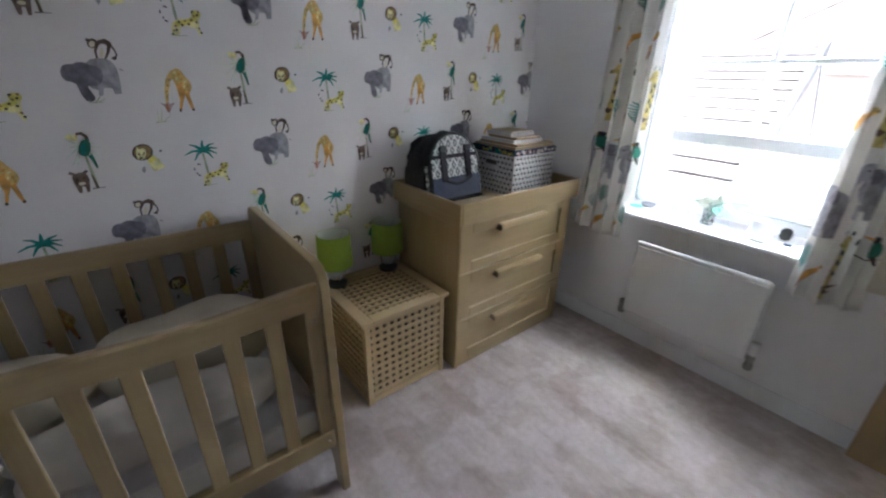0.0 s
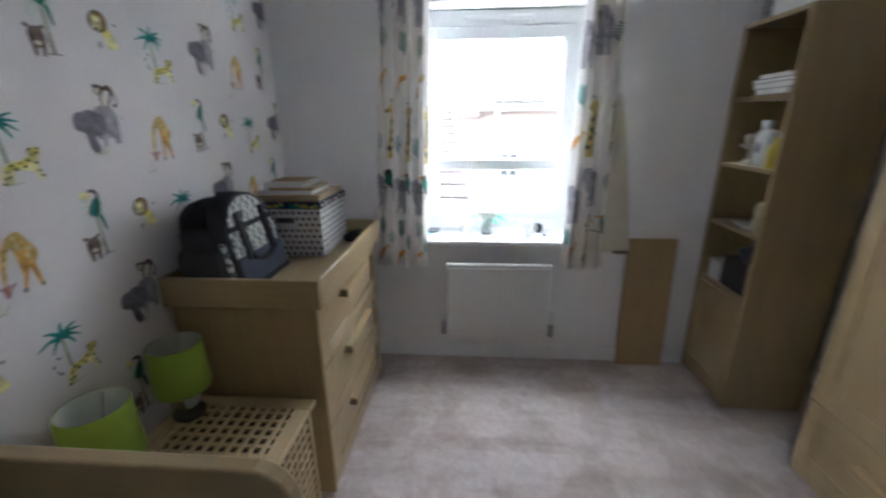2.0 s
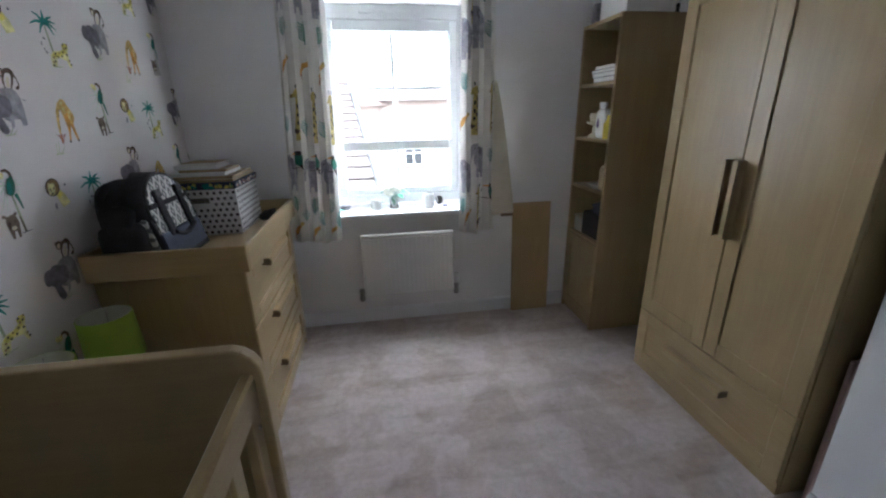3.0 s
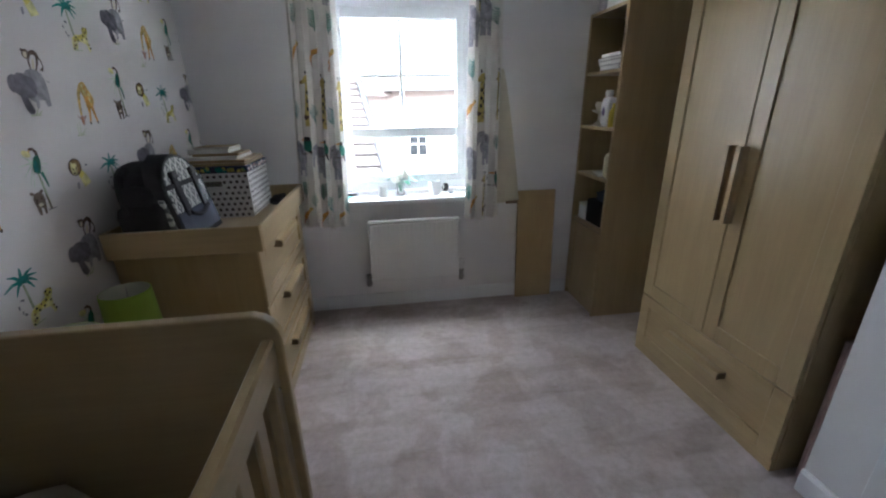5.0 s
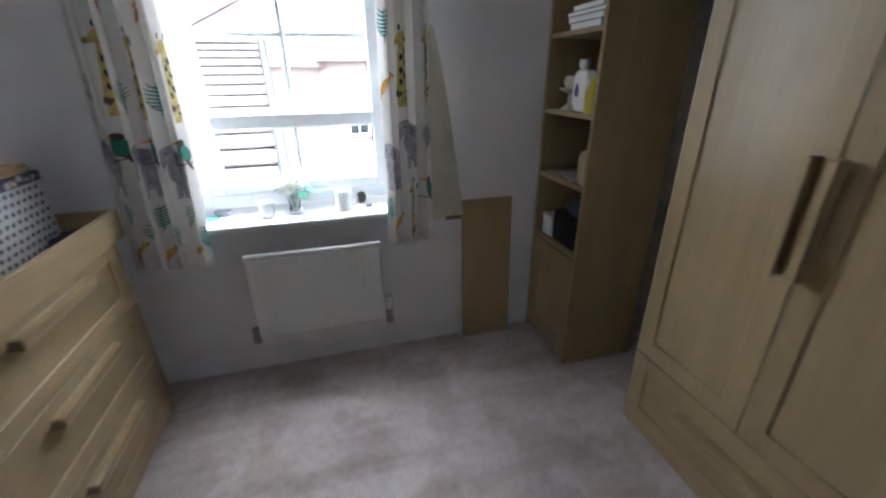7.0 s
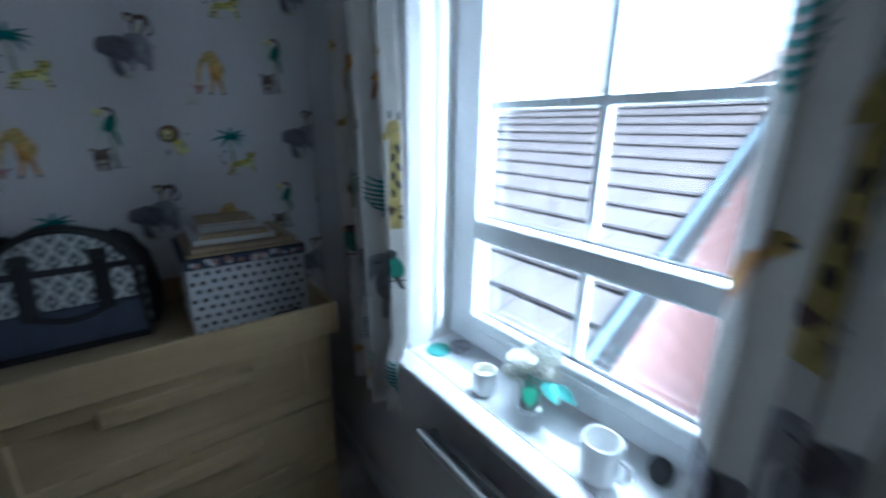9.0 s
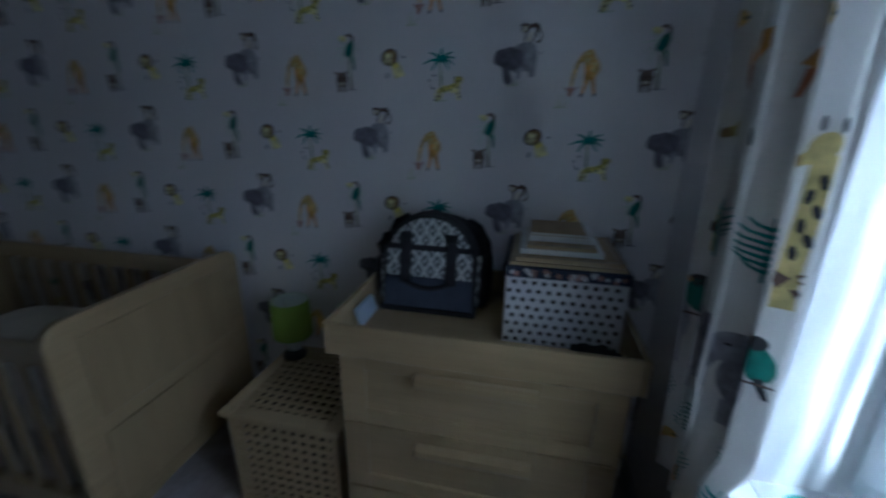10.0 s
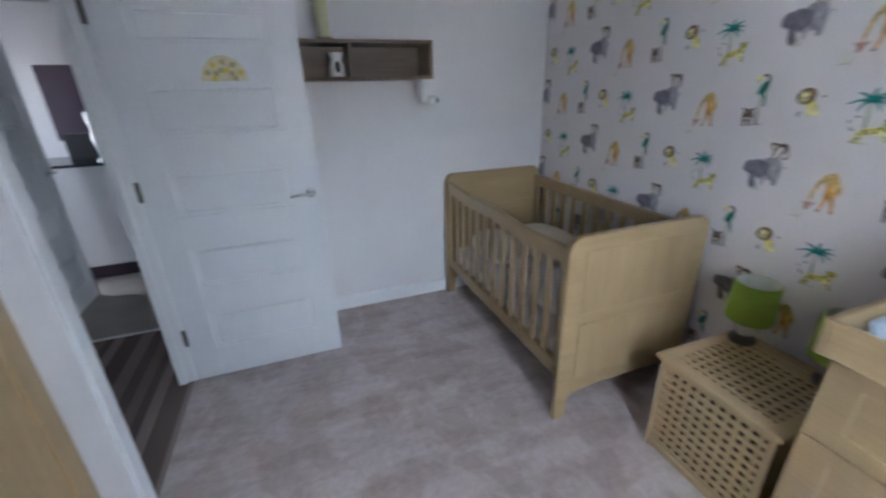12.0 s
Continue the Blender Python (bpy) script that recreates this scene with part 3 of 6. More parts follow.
def lion():
    S = [("paleyellow", stroke_pts([(348, 176), (372, 208), (388, 252)], 34, 50)), ("yellow", stroke_pts([(346, 176), (366, 206)], 26, 30)),
         ("brown", ring_pts(326, 156, 41, 42, 0.2, 22)), ("tan", ring_pts(328, 154, 33, 34, 0.2)),
         ("paleyellow", [(304, 128), (318, 140), (326, 134), (338, 140), (340, 164), (332, 190), (318, 194), (304, 186), (300, 166), (308, 150)]),
         ("brown", stroke_pts([(310, 160), (316, 172)], 8, 5)), ("brown", stroke_pts([(334, 156), (328, 170)], 8, 5)), ("brown", ring_pts(318, 184, 8, 5)),
         ("dkgrey", ring_pts(398, 155, 7, 6)), ("grey", [(318, 232), (330, 228), (332, 250), (324, 264), (316, 250)])]
    return sketch(S, 325, 155, 0.0008, -0.0001, 0.000733, -0.009, -0.003)


def palm():
    S = [("stem", stroke_pts([(562, 186), (568, 230), (574, 290)], 7, 10))]
    for x, y, bend in ((494, 190, -12), (516, 140, -4), (564, 122, 0), (608, 140, 4), (620, 166, 2), (616, 194, 10), (600, 216, 8), (530, 220, -8)):
        S.append(("teal", stroke_pts([(562, 172), ((562 + x) / 2 + bend * 0.3, (172 + y) / 2 - 8), (x, y)], 17, 4)))
    S += [("teal", ring_pts(562, 170, 14, 13)), ("paleyellow", [(556, 304), (578, 284), (604, 282), (622, 272), (630, 246), (652, 244), (654, 270), (644, 300), (656, 344), (646, 350), (634, 318), (604, 312), (586, 318), (580, 346), (566, 344), (564, 356), (552, 356), (552, 326)]),
          ("yellow", stroke_pts([(566, 306), (606, 294), (640, 276)], 20, 16)), ("yellow", ring_pts(640, 258, 17, 15)),
          ("dkgrey", ring_pts(542, 240, 8, 4, 0.3)), ("dkgrey", ring_pts(524, 262, 3, 9)), ("dkgrey", ring_pts(540, 296, 7, 4, 0.6)), ("dkgrey", ring_pts(532, 284, 3, 5)),
          ("sage", stroke_pts([(556, 354), (604, 350)], 5, 3))]
    for i, (x, y) in enumerate(((568, 314), (580, 296), (590, 308), (600, 290), (612, 302), (622, 284), (632, 268), (644, 262), (640, 292), (560, 334), (570, 330), (652, 334), (646, 318), (628, 250), (556, 348), (648, 248))):
        S.append(("black" if i % 3 else "tan", ring_pts(x, y, 4.6, 5.2, i, 7)))
    return sketch(S, 575, 250, 0.000967, -0.000067, 0.0008, -0.006, -0.022)


PRINTS = {"elephant_print": elephant(), "giraffe_print": giraffe(), "parrot_print": parrot(), "lion_print": lion(), "palm_print": palm()}


def print_bmesh(shapes, inks, at=None):
    """Flat print in the y-z plane, facing +x, each ink a hair above the last."""
    bm = bm_new()
    for k, (ink, pts) in enumerate(shapes):
        f = bm.faces.new([bm.verts.new((0.0006 + 0.00012 * k, u, v)) for u, v in pts])
        f.material_index = inks.index(ink)
    bmesh.ops.triangulate(bm, faces=bm.faces[:])
    for f in bm.faces:
        if f.normal.x < 0:
            f.normal_flip()
    return bm


def wallpaper_prints():
    shared = {}
    off = {"elephant_print": (-0.647, -0.025), "giraffe_print": (-0.428, -0.065), "parrot_print": (-0.180, -0.02), "lion_print": (0, 0), "palm_print": (0.205, -0.055)}
    for i in range(-5, 6):
        for j in range(-6, 6):
            for kind, (dy, dz) in off.items():
                y, z = -1.617 + i * 1.121 + j * 0.563 + dy, 1.517 + j * 0.2815 + dz
                if not (YB - 0.06 < y < YW + 0.05 and 0.05 < z < H - 0.02):
                    continue
                inks = sorted({s[0] for s in PRINTS[kind]})
                clip = y < YB + 0.09 or y > YW - 0.09
                if clip or kind not in shared:
                    bm = print_bmesh(PRINTS[kind], inks)
                    if clip:
                        for edge, n in ((YB + 0.002 - y, -1), (YW - 0.002 - y, 1)):
                            bmesh.ops.bisect_plane(bm, geom=bm.verts[:] + bm.edges[:] + bm.faces[:], plane_co=(0, edge, 0), plane_no=(0, n, 0), clear_outer=True)
                        if not bm.faces:
                            bm.free()
                            continue
                    me = bpy.data.meshes.new(kind)
                    bm.to_mesh(me)
                    bm.free()
                    for k in inks:
                        me.materials.append(MATS["ink_" + k])
                    if not clip:
                        shared[kind] = me
                else:
                    me = shared[kind]
                ob = new(kind, me)
                ob.parent = wall_w
                ob.location = (0, y, z)


wallpaper_prints()


# ---- chest of drawers with changing tray ----
def bar_handle(y0, y1, x, z, parent, axis="y"):
    """Lipped wooden bar pull along y, hooked downwards."""
    bm = bm_new()
    prof = [(x, z + 0.018), (x + 0.028, z + 0.020), (x + 0.042, z + 0.014), (x + 0.046, z - 0.004), (x + 0.042, z - 0.018), (x + 0.035, z - 0.016), (x + 0.034, z + 0.002), (x, z + 0.006)]
    extrude(bm, prof, "y", y0, y1)
    h = part("handle", bm, "oak_y", parent)
    # dark plate painted in for the shade of the pull's open end
    part("end_cap", extrude(bm_new(), [(x + 0.001, z + 0.016), (x + 0.038, z + 0.015), (x + 0.043, z - 0.004), (x + 0.038, z - 0.017), (x + 0.001, z - 0.014)], "y", y0 - 0.006, y0 - 0.0002), "walnut_y", h)
    return h


def chest_of_drawers():
    root = thing("chest_of_drawers", (0.29, -0.62, 0), "oak-effect chest of three drawers with changing tray top", "chest of drawers")
    y0, y1, xf = -1.062, -0.175, 0.575
    part("side_panel", box(bm_new(), 0.022, xf - 0.004, y0, y0 + 0.02, 0, 0.865, 0.002), "oak_z", root)
    part("side_panel", box(bm_new(), 0.022, xf - 0.004, y1 - 0.02, y1, 0, 0.865, 0.002), "oak_z", root)
    part("back_panel", box(bm_new(), 0.022, 0.03, y0 + 0.02, y1 - 0.02, 0, 0.865), "oak_z", root)
    part("top_panel", box(bm_new(), 0.03, xf - 0.022, y0 + 0.02, y1 - 0.02, 0.845, 0.865), "oak_y", root)
    part("plinth", box(bm_new(), 0.03, xf - 0.012, y0 + 0.02, y1 - 0.02, 0.0, 0.045), "oak_y", root)
    part("drawer_box", box(bm_new(), 0.03, xf - 0.025, y0 + 0.02, y1 - 0.02, 0.05, 0.84), "oak_y", root)
    for z0, z1 in ((0.049, 0.311), (0.319, 0.589), (0.597, 0.861)):
        bm = bm_new()
        a, b = y0 + 0.003, y1 - 0.003
        box(bm, xf - 0.020, xf, a, a + 0.085, z0, z1, 0.002)
        box(bm, xf - 0.020, xf, b - 0.085, b, z0, z1, 0.002)
        box(bm, xf - 0.020, xf, a + 0.085, b - 0.085, z0, z0 + 0.055, 0.002)
        box(bm, xf - 0.020, xf, a + 0.085, b - 0.085, z1 - 0.055, z1, 0.002)
        box(bm, xf - 0.024, xf - 0.011, a + 0.085, b - 0.085, z0 + 0.055, z1 - 0.055)
        d = part("drawer", bm, "oak_y", root)
        bar_handle(-0.80, -0.43, xf - 0.011, z1 - 0.085 + 0.03, d)
    ty0, ty1, tx = -1.092, -0.150, 0.604
    tray = part("changing_tray", box(bm_new(), 0.036, tx - 0.018, ty0 + 0.018, ty1 - 0.018, 0.868, 0.884), "oak_y", root, "raised changing tray top")
    part("tray_side", box(bm_new(), 0.018, tx, ty0, ty0 + 0.018, 0.868, 0.978, 0.003), "oak_x", tray)
    part("tray_side", box(bm_new(), 0.018, tx, ty1 - 0.018, ty1, 0.868, 0.978, 0.003), "oak_x", tray)
    part("tray_front", box(bm_new(), tx - 0.018, tx, ty0 + 0.018, ty1 - 0.018, 0.868, 0.978, 0.003), "oak_y", tray)
    part("tray_back", box(bm_new(), 0.018, 0.036, ty0 + 0.018, ty1 - 0.018, 0.868, 0.978, 0.003), "oak_y", tray)


chest_of_drawers()


# ---- slatted storage box ----
def slatted_box():
    x0, x1, y0, y1, zt = 0.045, 0.548, -1.598, -1.098, 0.50
    root = thing("storage_box", (0.30, -1.35, 0), "honey-coloured wooden storage box with woven lattice sides", "storage box")
    for x, y in ((x0 + 0.02, y0 + 0.02), (x1 - 0.045, y0 + 0.02), (x0 + 0.02, y1 - 0.045), (x1 - 0.045, y1 - 0.045)):
        part("post", box(bm_new(), x, x + 0.028, y, y + 0.028, 0, zt - 0.022, 0.003), "pine_z", root)
    part("rail", box(bm_new(), x1 - 0.045, x1 - 0.017, y0 + 0.048, y1 - 0.045, 0.012, 0.042, 0.002), "pine_y", root)
    part("rail", box(bm_new(), x0 + 0.048, x1 - 0.045, y0 + 0.02, y0 + 0.048, 0.012, 0.042, 0.002), "pine_x", root)
    n = 10
    # dark block added inside so the lattice holes look shaded
    part("liner", box(bm_new(), x0 + 0.06, x1 - 0.050, y0 + 0.062, y1 - 0.06, 0.04, zt - 0.035, 0.01, 2), "basket_lining", root, "added dark block for the shade inside the box")
    # front: upright slats behind, level slats before them
    ya, yb, za, zb = y0 + 0.05, y1 - 0.047, 0.044, zt - 0.024
    for i in range(n):
        c = ya + (yb - ya) * (i + 0.5) / n
        part("slat", box(bm_new(), x1 - 0.034, x1 - 0.027, c - 0.0088, c + 0.0088, za, zb, 0.001), "pine_z", root)
    for k in range(n + 1):
        c = za + (zb - za) * (k + 0.5) / (n + 1)
        part("slat", box(bm_new(), x1 - 0.027, x1 - 0.020, ya - 0.002, yb + 0.002, c - 0.0088, c + 0.0088, 0.001), "pine_y", root)
    # side facing the cot
    xa, xb = x0 + 0.05, x1 - 0.047
    for i in range(n):
        c = xa + (xb - xa) * (i + 0.5) / n
        part("slat", box(bm_new(), c - 0.0088, c + 0.0088, y0 + 0.030, y0 + 0.037, za, zb, 0.001), "pine_z", root)
    for k in range(n + 1):
        c = za + (zb - za) * (k + 0.5) / (n + 1)
        part("slat", box(bm_new(), xa - 0.002, xb + 0.002, y0 + 0.023, y0 + 0.030, c - 0.0088, c + 0.0088, 0.001), "pine_x", root)
    part("back_panel", box(bm_new(), x0 + 0.022, x0 + 0.030, y0 + 0.05, y1 - 0.05, 0.03, zt - 0.024), "pine_z", root)
    part("end_panel", box(bm_new(), x0 + 0.05, x1 - 0.05, y1 - 0.030, y1 - 0.022, 0.03, zt - 0.024), "pine_z", root)
    part("base", box(bm_new(), x0 + 0.05, x1 - 0.048, y0 + 0.05, y1 - 0.05, 0.02, 0.03), "pine_x", root)
    lid = part("lid", box(bm_new(), x0, x1, y0, y0 + 0.058, zt - 0.022, zt, 0.003), "pine_x", root)
    part("border", box(bm_new(), x0, x1, y1 - 0.058, y1, zt - 0.022, zt, 0.003), "pine_x", lid)
    part("border", box(bm_new(), x0, x0 + 0.058, y0 + 0.0585, y1 - 0.0585, zt - 0.022, zt, 0.003), "pine_y", lid)
    part("border", box(bm_new(), x1 - 0.058, x1, y0 + 0.0585, y1 - 0.0585, zt - 0.022, zt, 0.003), "pine_y", lid)
    for i in range(n):
        c = y0 + 0.058 + 0.384 * (i + 0.5) / n
        part("slat", box(bm_new(), x0 + 0.048, x1 - 0.048, c - 0.008, c + 0.008, zt - 0.013, zt - 0.007, 0.001), "pine_x", lid)
    for i in range(n):
        c = x0 + 0.058 + 0.387 * (i + 0.5) / n
        part("slat", box(bm_new(), c - 0.008, c + 0.008, y0 + 0.048, y1 - 0.048, zt - 0.007, zt - 0.0005, 0.001), "pine_y", lid)


slatted_box()


# ---- table lamps ----
def table_lamp(x, y):
    root = thing("table_lamp", (x, y, 0.501), "lime green drum shade table lamp on a clear glass base", "table lamp", "lamps on the storage box")
    z = 0.501
    part("base", lathe(bm_new(), x, y, [(0.048, z), (0.052, z + 0.006), (0.052, z + 0.018), (0.045, z + 0.024), (0.012, z + 0.028)]), "steel_dark", root, smooth=True)
    part("stem", lathe(bm_new(), x, y, [(0.012, z + 0.026), (0.038, z + 0.045), (0.046, z + 0.075), (0.036, z + 0.100), (0.014, z + 0.112), (0.012, z + 0.150)]), "lamp_glass", root, "clear glass stem", smooth=True)
    part("lamp_holder", lathe(bm_new(), x, y, [(0.016, z + 0.148), (0.016, z + 0.19), (0.011, z + 0.20)]), "white_ceramic", root, smooth=True)
    r0, r1, za, zb = 0.088, 0.082, z + 0.115, z + 0.288
    sh = part("shade", lathe(bm_new(), x, y, [(r0, za), (r0 + 0.001, za + 0.004), (r1 + 0.001, zb - 0.004), (r1, zb), (r1 - 0.003, zb), (r0 - 0.003, za), (r0, za)][:-1], 40), ["green_shade"], root, smooth=True)
    me = sh.data
    me.materials.append(MATS["shade_lining"])
    for p in me.polygons:
        c = p.center
        n2 = p.normal
        if len(p.vertices) > 4:
            continue
        if n2.x * c.x + n2.y * c.y < -0.01:
            p.material_index = 1
    bm = bmesh.new()
    bm.from_mesh(me)
    bmesh.ops.delete(bm, geom=[f for f in bm.faces if len(f.verts) > 4], context="FACES_ONLY")
    bm.to_mesh(me)
    bm.free()
    bm = bm_new()
    for k in range(3):
        a = 2 * math.pi * k / 3
        tube(bm, [(x + 0.012 * math.cos(a), y + 0.012 * math.sin(a), zb - 0.10), (x + 0.081 * math.cos(a), y + 0.081 * math.sin(a), zb - 0.012)], 0.0015, 6)
    part("shade_ring", bm, "chrome", root)


table_lamp(0.135, -1.520)
table_lamp(0.125, -1.205)


# ---- cot ----
def cot():
    root = thing("cot", (0.44, -2.59, 0), "oak-effect wooden cot bed with slatted sides and solid ends", "cot")
    xa, xb, ya, yb = 0.045, 0.855, -3.350, -1.842
    for name, y0, y1 in (("headboard", ya, ya + 0.032), ("footboard", yb - 0.032, yb)):
        bm = bm_new()
        r, zt = 0.07, 0.985
        pts = [(xa, 0.0), (xa + 0.062, 0.0), (xa + 0.064, 0.115), (xa + 0.076, 0.140), (xa + 0.105, 0.152), (xa + 0.26, 0.168), (xb - 0.26, 0.168), (xb - 0.105, 0.152), (xb - 0.076, 0.140), (xb - 0.064, 0.115), (xb - 0.062, 0.0), (xb, 0.0)]
        pts += [(xb, zt - r)] + [(xb - r + r * math.cos(a), zt - r + r * math.sin(a)) for a in (radians(20 * k) for k in range(1, 5))]
        pts += [(xa + r - r * math.cos(a), zt - r + r * math.sin(a)) for a in (radians(90 - 20 * k) for k in range(0, 4))] + [(xa, zt - r)]
        extrude(bm, pts, "y", y0, y1, 0.005)
        p = part(name, bm, "oak_x", root)
        yo = y1 if name == "footboard" else y0 - 0.004
        for z0, z1 in ((0.235, 0.545), (0.60, 0.915)):
            part("raised_field", box(bm_new(), xa + 0.09, xb - 0.09, yo - 0.001, yo + 0.005, z0, z1, 0.004), "oak_z", p)
    n = 11
    for side, x0, x1 in (("front_side", xb - 0.048, xb - 0.018), ("rear_side", xa + 0.012, xa + 0.042)):
        top = bm_new()
        m = 32
        A = []
        for i in range(m + 1):
            y = ya + 0.032 + (yb - ya - 0.064) * i / m
            t = i / m
            w = 0.007 * math.cos(4 * math.pi * t) if side == "front_side" else 0.0
            A.append([top.verts.new((x, y, z + w)) for x, z in ((x0, 0.835), (x1, 0.835), (x1, 0.908), (x1 - 0.006, 0.916), (x0 + 0.006, 0.916), (x0, 0.908))])
        for P, Q in zip(A, A[1:]):
            for k in range(6):
                top.faces.new((P[k], P[(k + 1) % 6], Q[(k + 1) % 6], Q[k]))
        top.faces.new(A[0]), top.faces.new(A[-1][::-1])
        rail = part(side, top, "oak_y", root, "top rail with slats below")
        part("bottom_rail", box(bm_new(), x0, x1, ya + 0.032, yb - 0.032, 0.235, 0.315, 0.004), "oak_y", rail)
        part("stile", box(bm_new(), x0 + 0.002, x1 - 0.002, yb - 0.082, yb - 0.032, 0.315, 0.85, 0.003), "oak_z", rail)
        part("stile", box(bm_new(), x0 + 0.002, x1 - 0.002, ya + 0.032, ya + 0.082, 0.315, 0.85, 0.003), "oak_z", rail)
        for i in range(n):
            y = ya + 0.176 + (yb - ya - 0.352) * i / (n - 1)
            part("slat", box(bm_new(), x0 + 0.009, x1 - 0.009, y - 0.024, y + 0.024, 0.312, 0.848, 0.003), "oak_z", rail)
    bm = bm_new()
    box(bm, xa + 0.05, xb - 0.055, ya + 0.035, yb - 0.035, 0.27, 0.29)
    part("mattress_base", bm, "oak_y", root)
    for y in (yb - 0.055, ya + 0.055):
        for z in (0.28, 0.80):
            bolt = lathe(bm_new(), 0, 0, [(0.006, 0), (0.005, 0.003)], 10)
            for v in bolt.verts:
                v.co = Vector((xb - 0.018 + v.co.z, y + v.co.x, z + v.co.y))
            part("bolt", bolt, "chrome", root)
    mat_ = thing("mattress", (0.445, -2.59, 0.29), "white cot mattress inside the cot", "mattress")
    part("cover", box(bm_new(), xa + 0.055, xb - 0.06, ya + 0.045, yb - 0.045, 0.291, 0.40, 0.025, 3), "bed_white", mat_, smooth=True)
    # duvet: a rumpled quilt over the mattress
    q = thing("duvet", (0.445, -2.5, 0.40), "grey and white patterned cot quilt, rumpled", "duvet")
    bm = bm_new()
    nx, ny = 26, 46
    V = []
    for i in range(nx + 1):
        row = []
        for k in range(ny + 1):
            x, y = xa + 0.07 + (xb - xa - 0.15) * i / nx, -3.05 + 1.14 * k / ny
            e = min(i, nx - i, k, ny - k)
            z = 0.405 + 0.055 * min(1, e / 3) + 0.022 * noise.noise(Vector((x * 5, y * 5, 0.3))) + 0.010 * noise.noise(Vector((x * 14, y * 14, 1.3)))
            row.append(bm.verts.new((x, y, max(z, 0.403))))
        V.append(row)
    for i in range(nx):
        for k in range(ny):
            f = bm.faces.new((V[i][k], V[i + 1][k], V[i + 1][k + 1], V[i][k + 1]))
            f.material_index = 1
    part("cover", bm, ["bed_white", "bed_grey"], q, smooth=True)
    p = thing("cot_bumper", (0.20, -2.2, 0.46), "cream quilted cushion leaning inside the cot", "cushion")
    part("cushion", blob(bm_new(), (0.29, -2.20, 0.530), (0.19, 0.31, 0.130), 2.6, 26, 14, 0.12, 3.0), "bumper_cream", p, smooth=True)
    part("cushion", blob(bm_new(), (0.27, -2.84, 0.505), (0.18, 0.33, 0.110), 2.6, 26, 14, 0.12, 7.0), "bumper_cream", p, smooth=True)
    p = thing("cot_pillow", (0.60, -2.3, 0.46), "soft white quilted pillow behind the cot slats", "pillow")
    part("cover", blob(bm_new(), (0.615, -2.33, 0.495), (0.135, 0.36, 0.075), 2.6, 30, 14, 0.18, 11.0), "bed_white", p, smooth=True)
    p = thing("cot_pillow", (0.58, -2.95, 0.46), "cream soft pillow behind the cot slats", "pillow")
    part("cover", blob(bm_new(), (0.60, -2.96, 0.505), (0.14, 0.24, 0.085), 2.6, 30, 14, 0.18, 14.0), "bumper_cream", p, smooth=True)


cot()
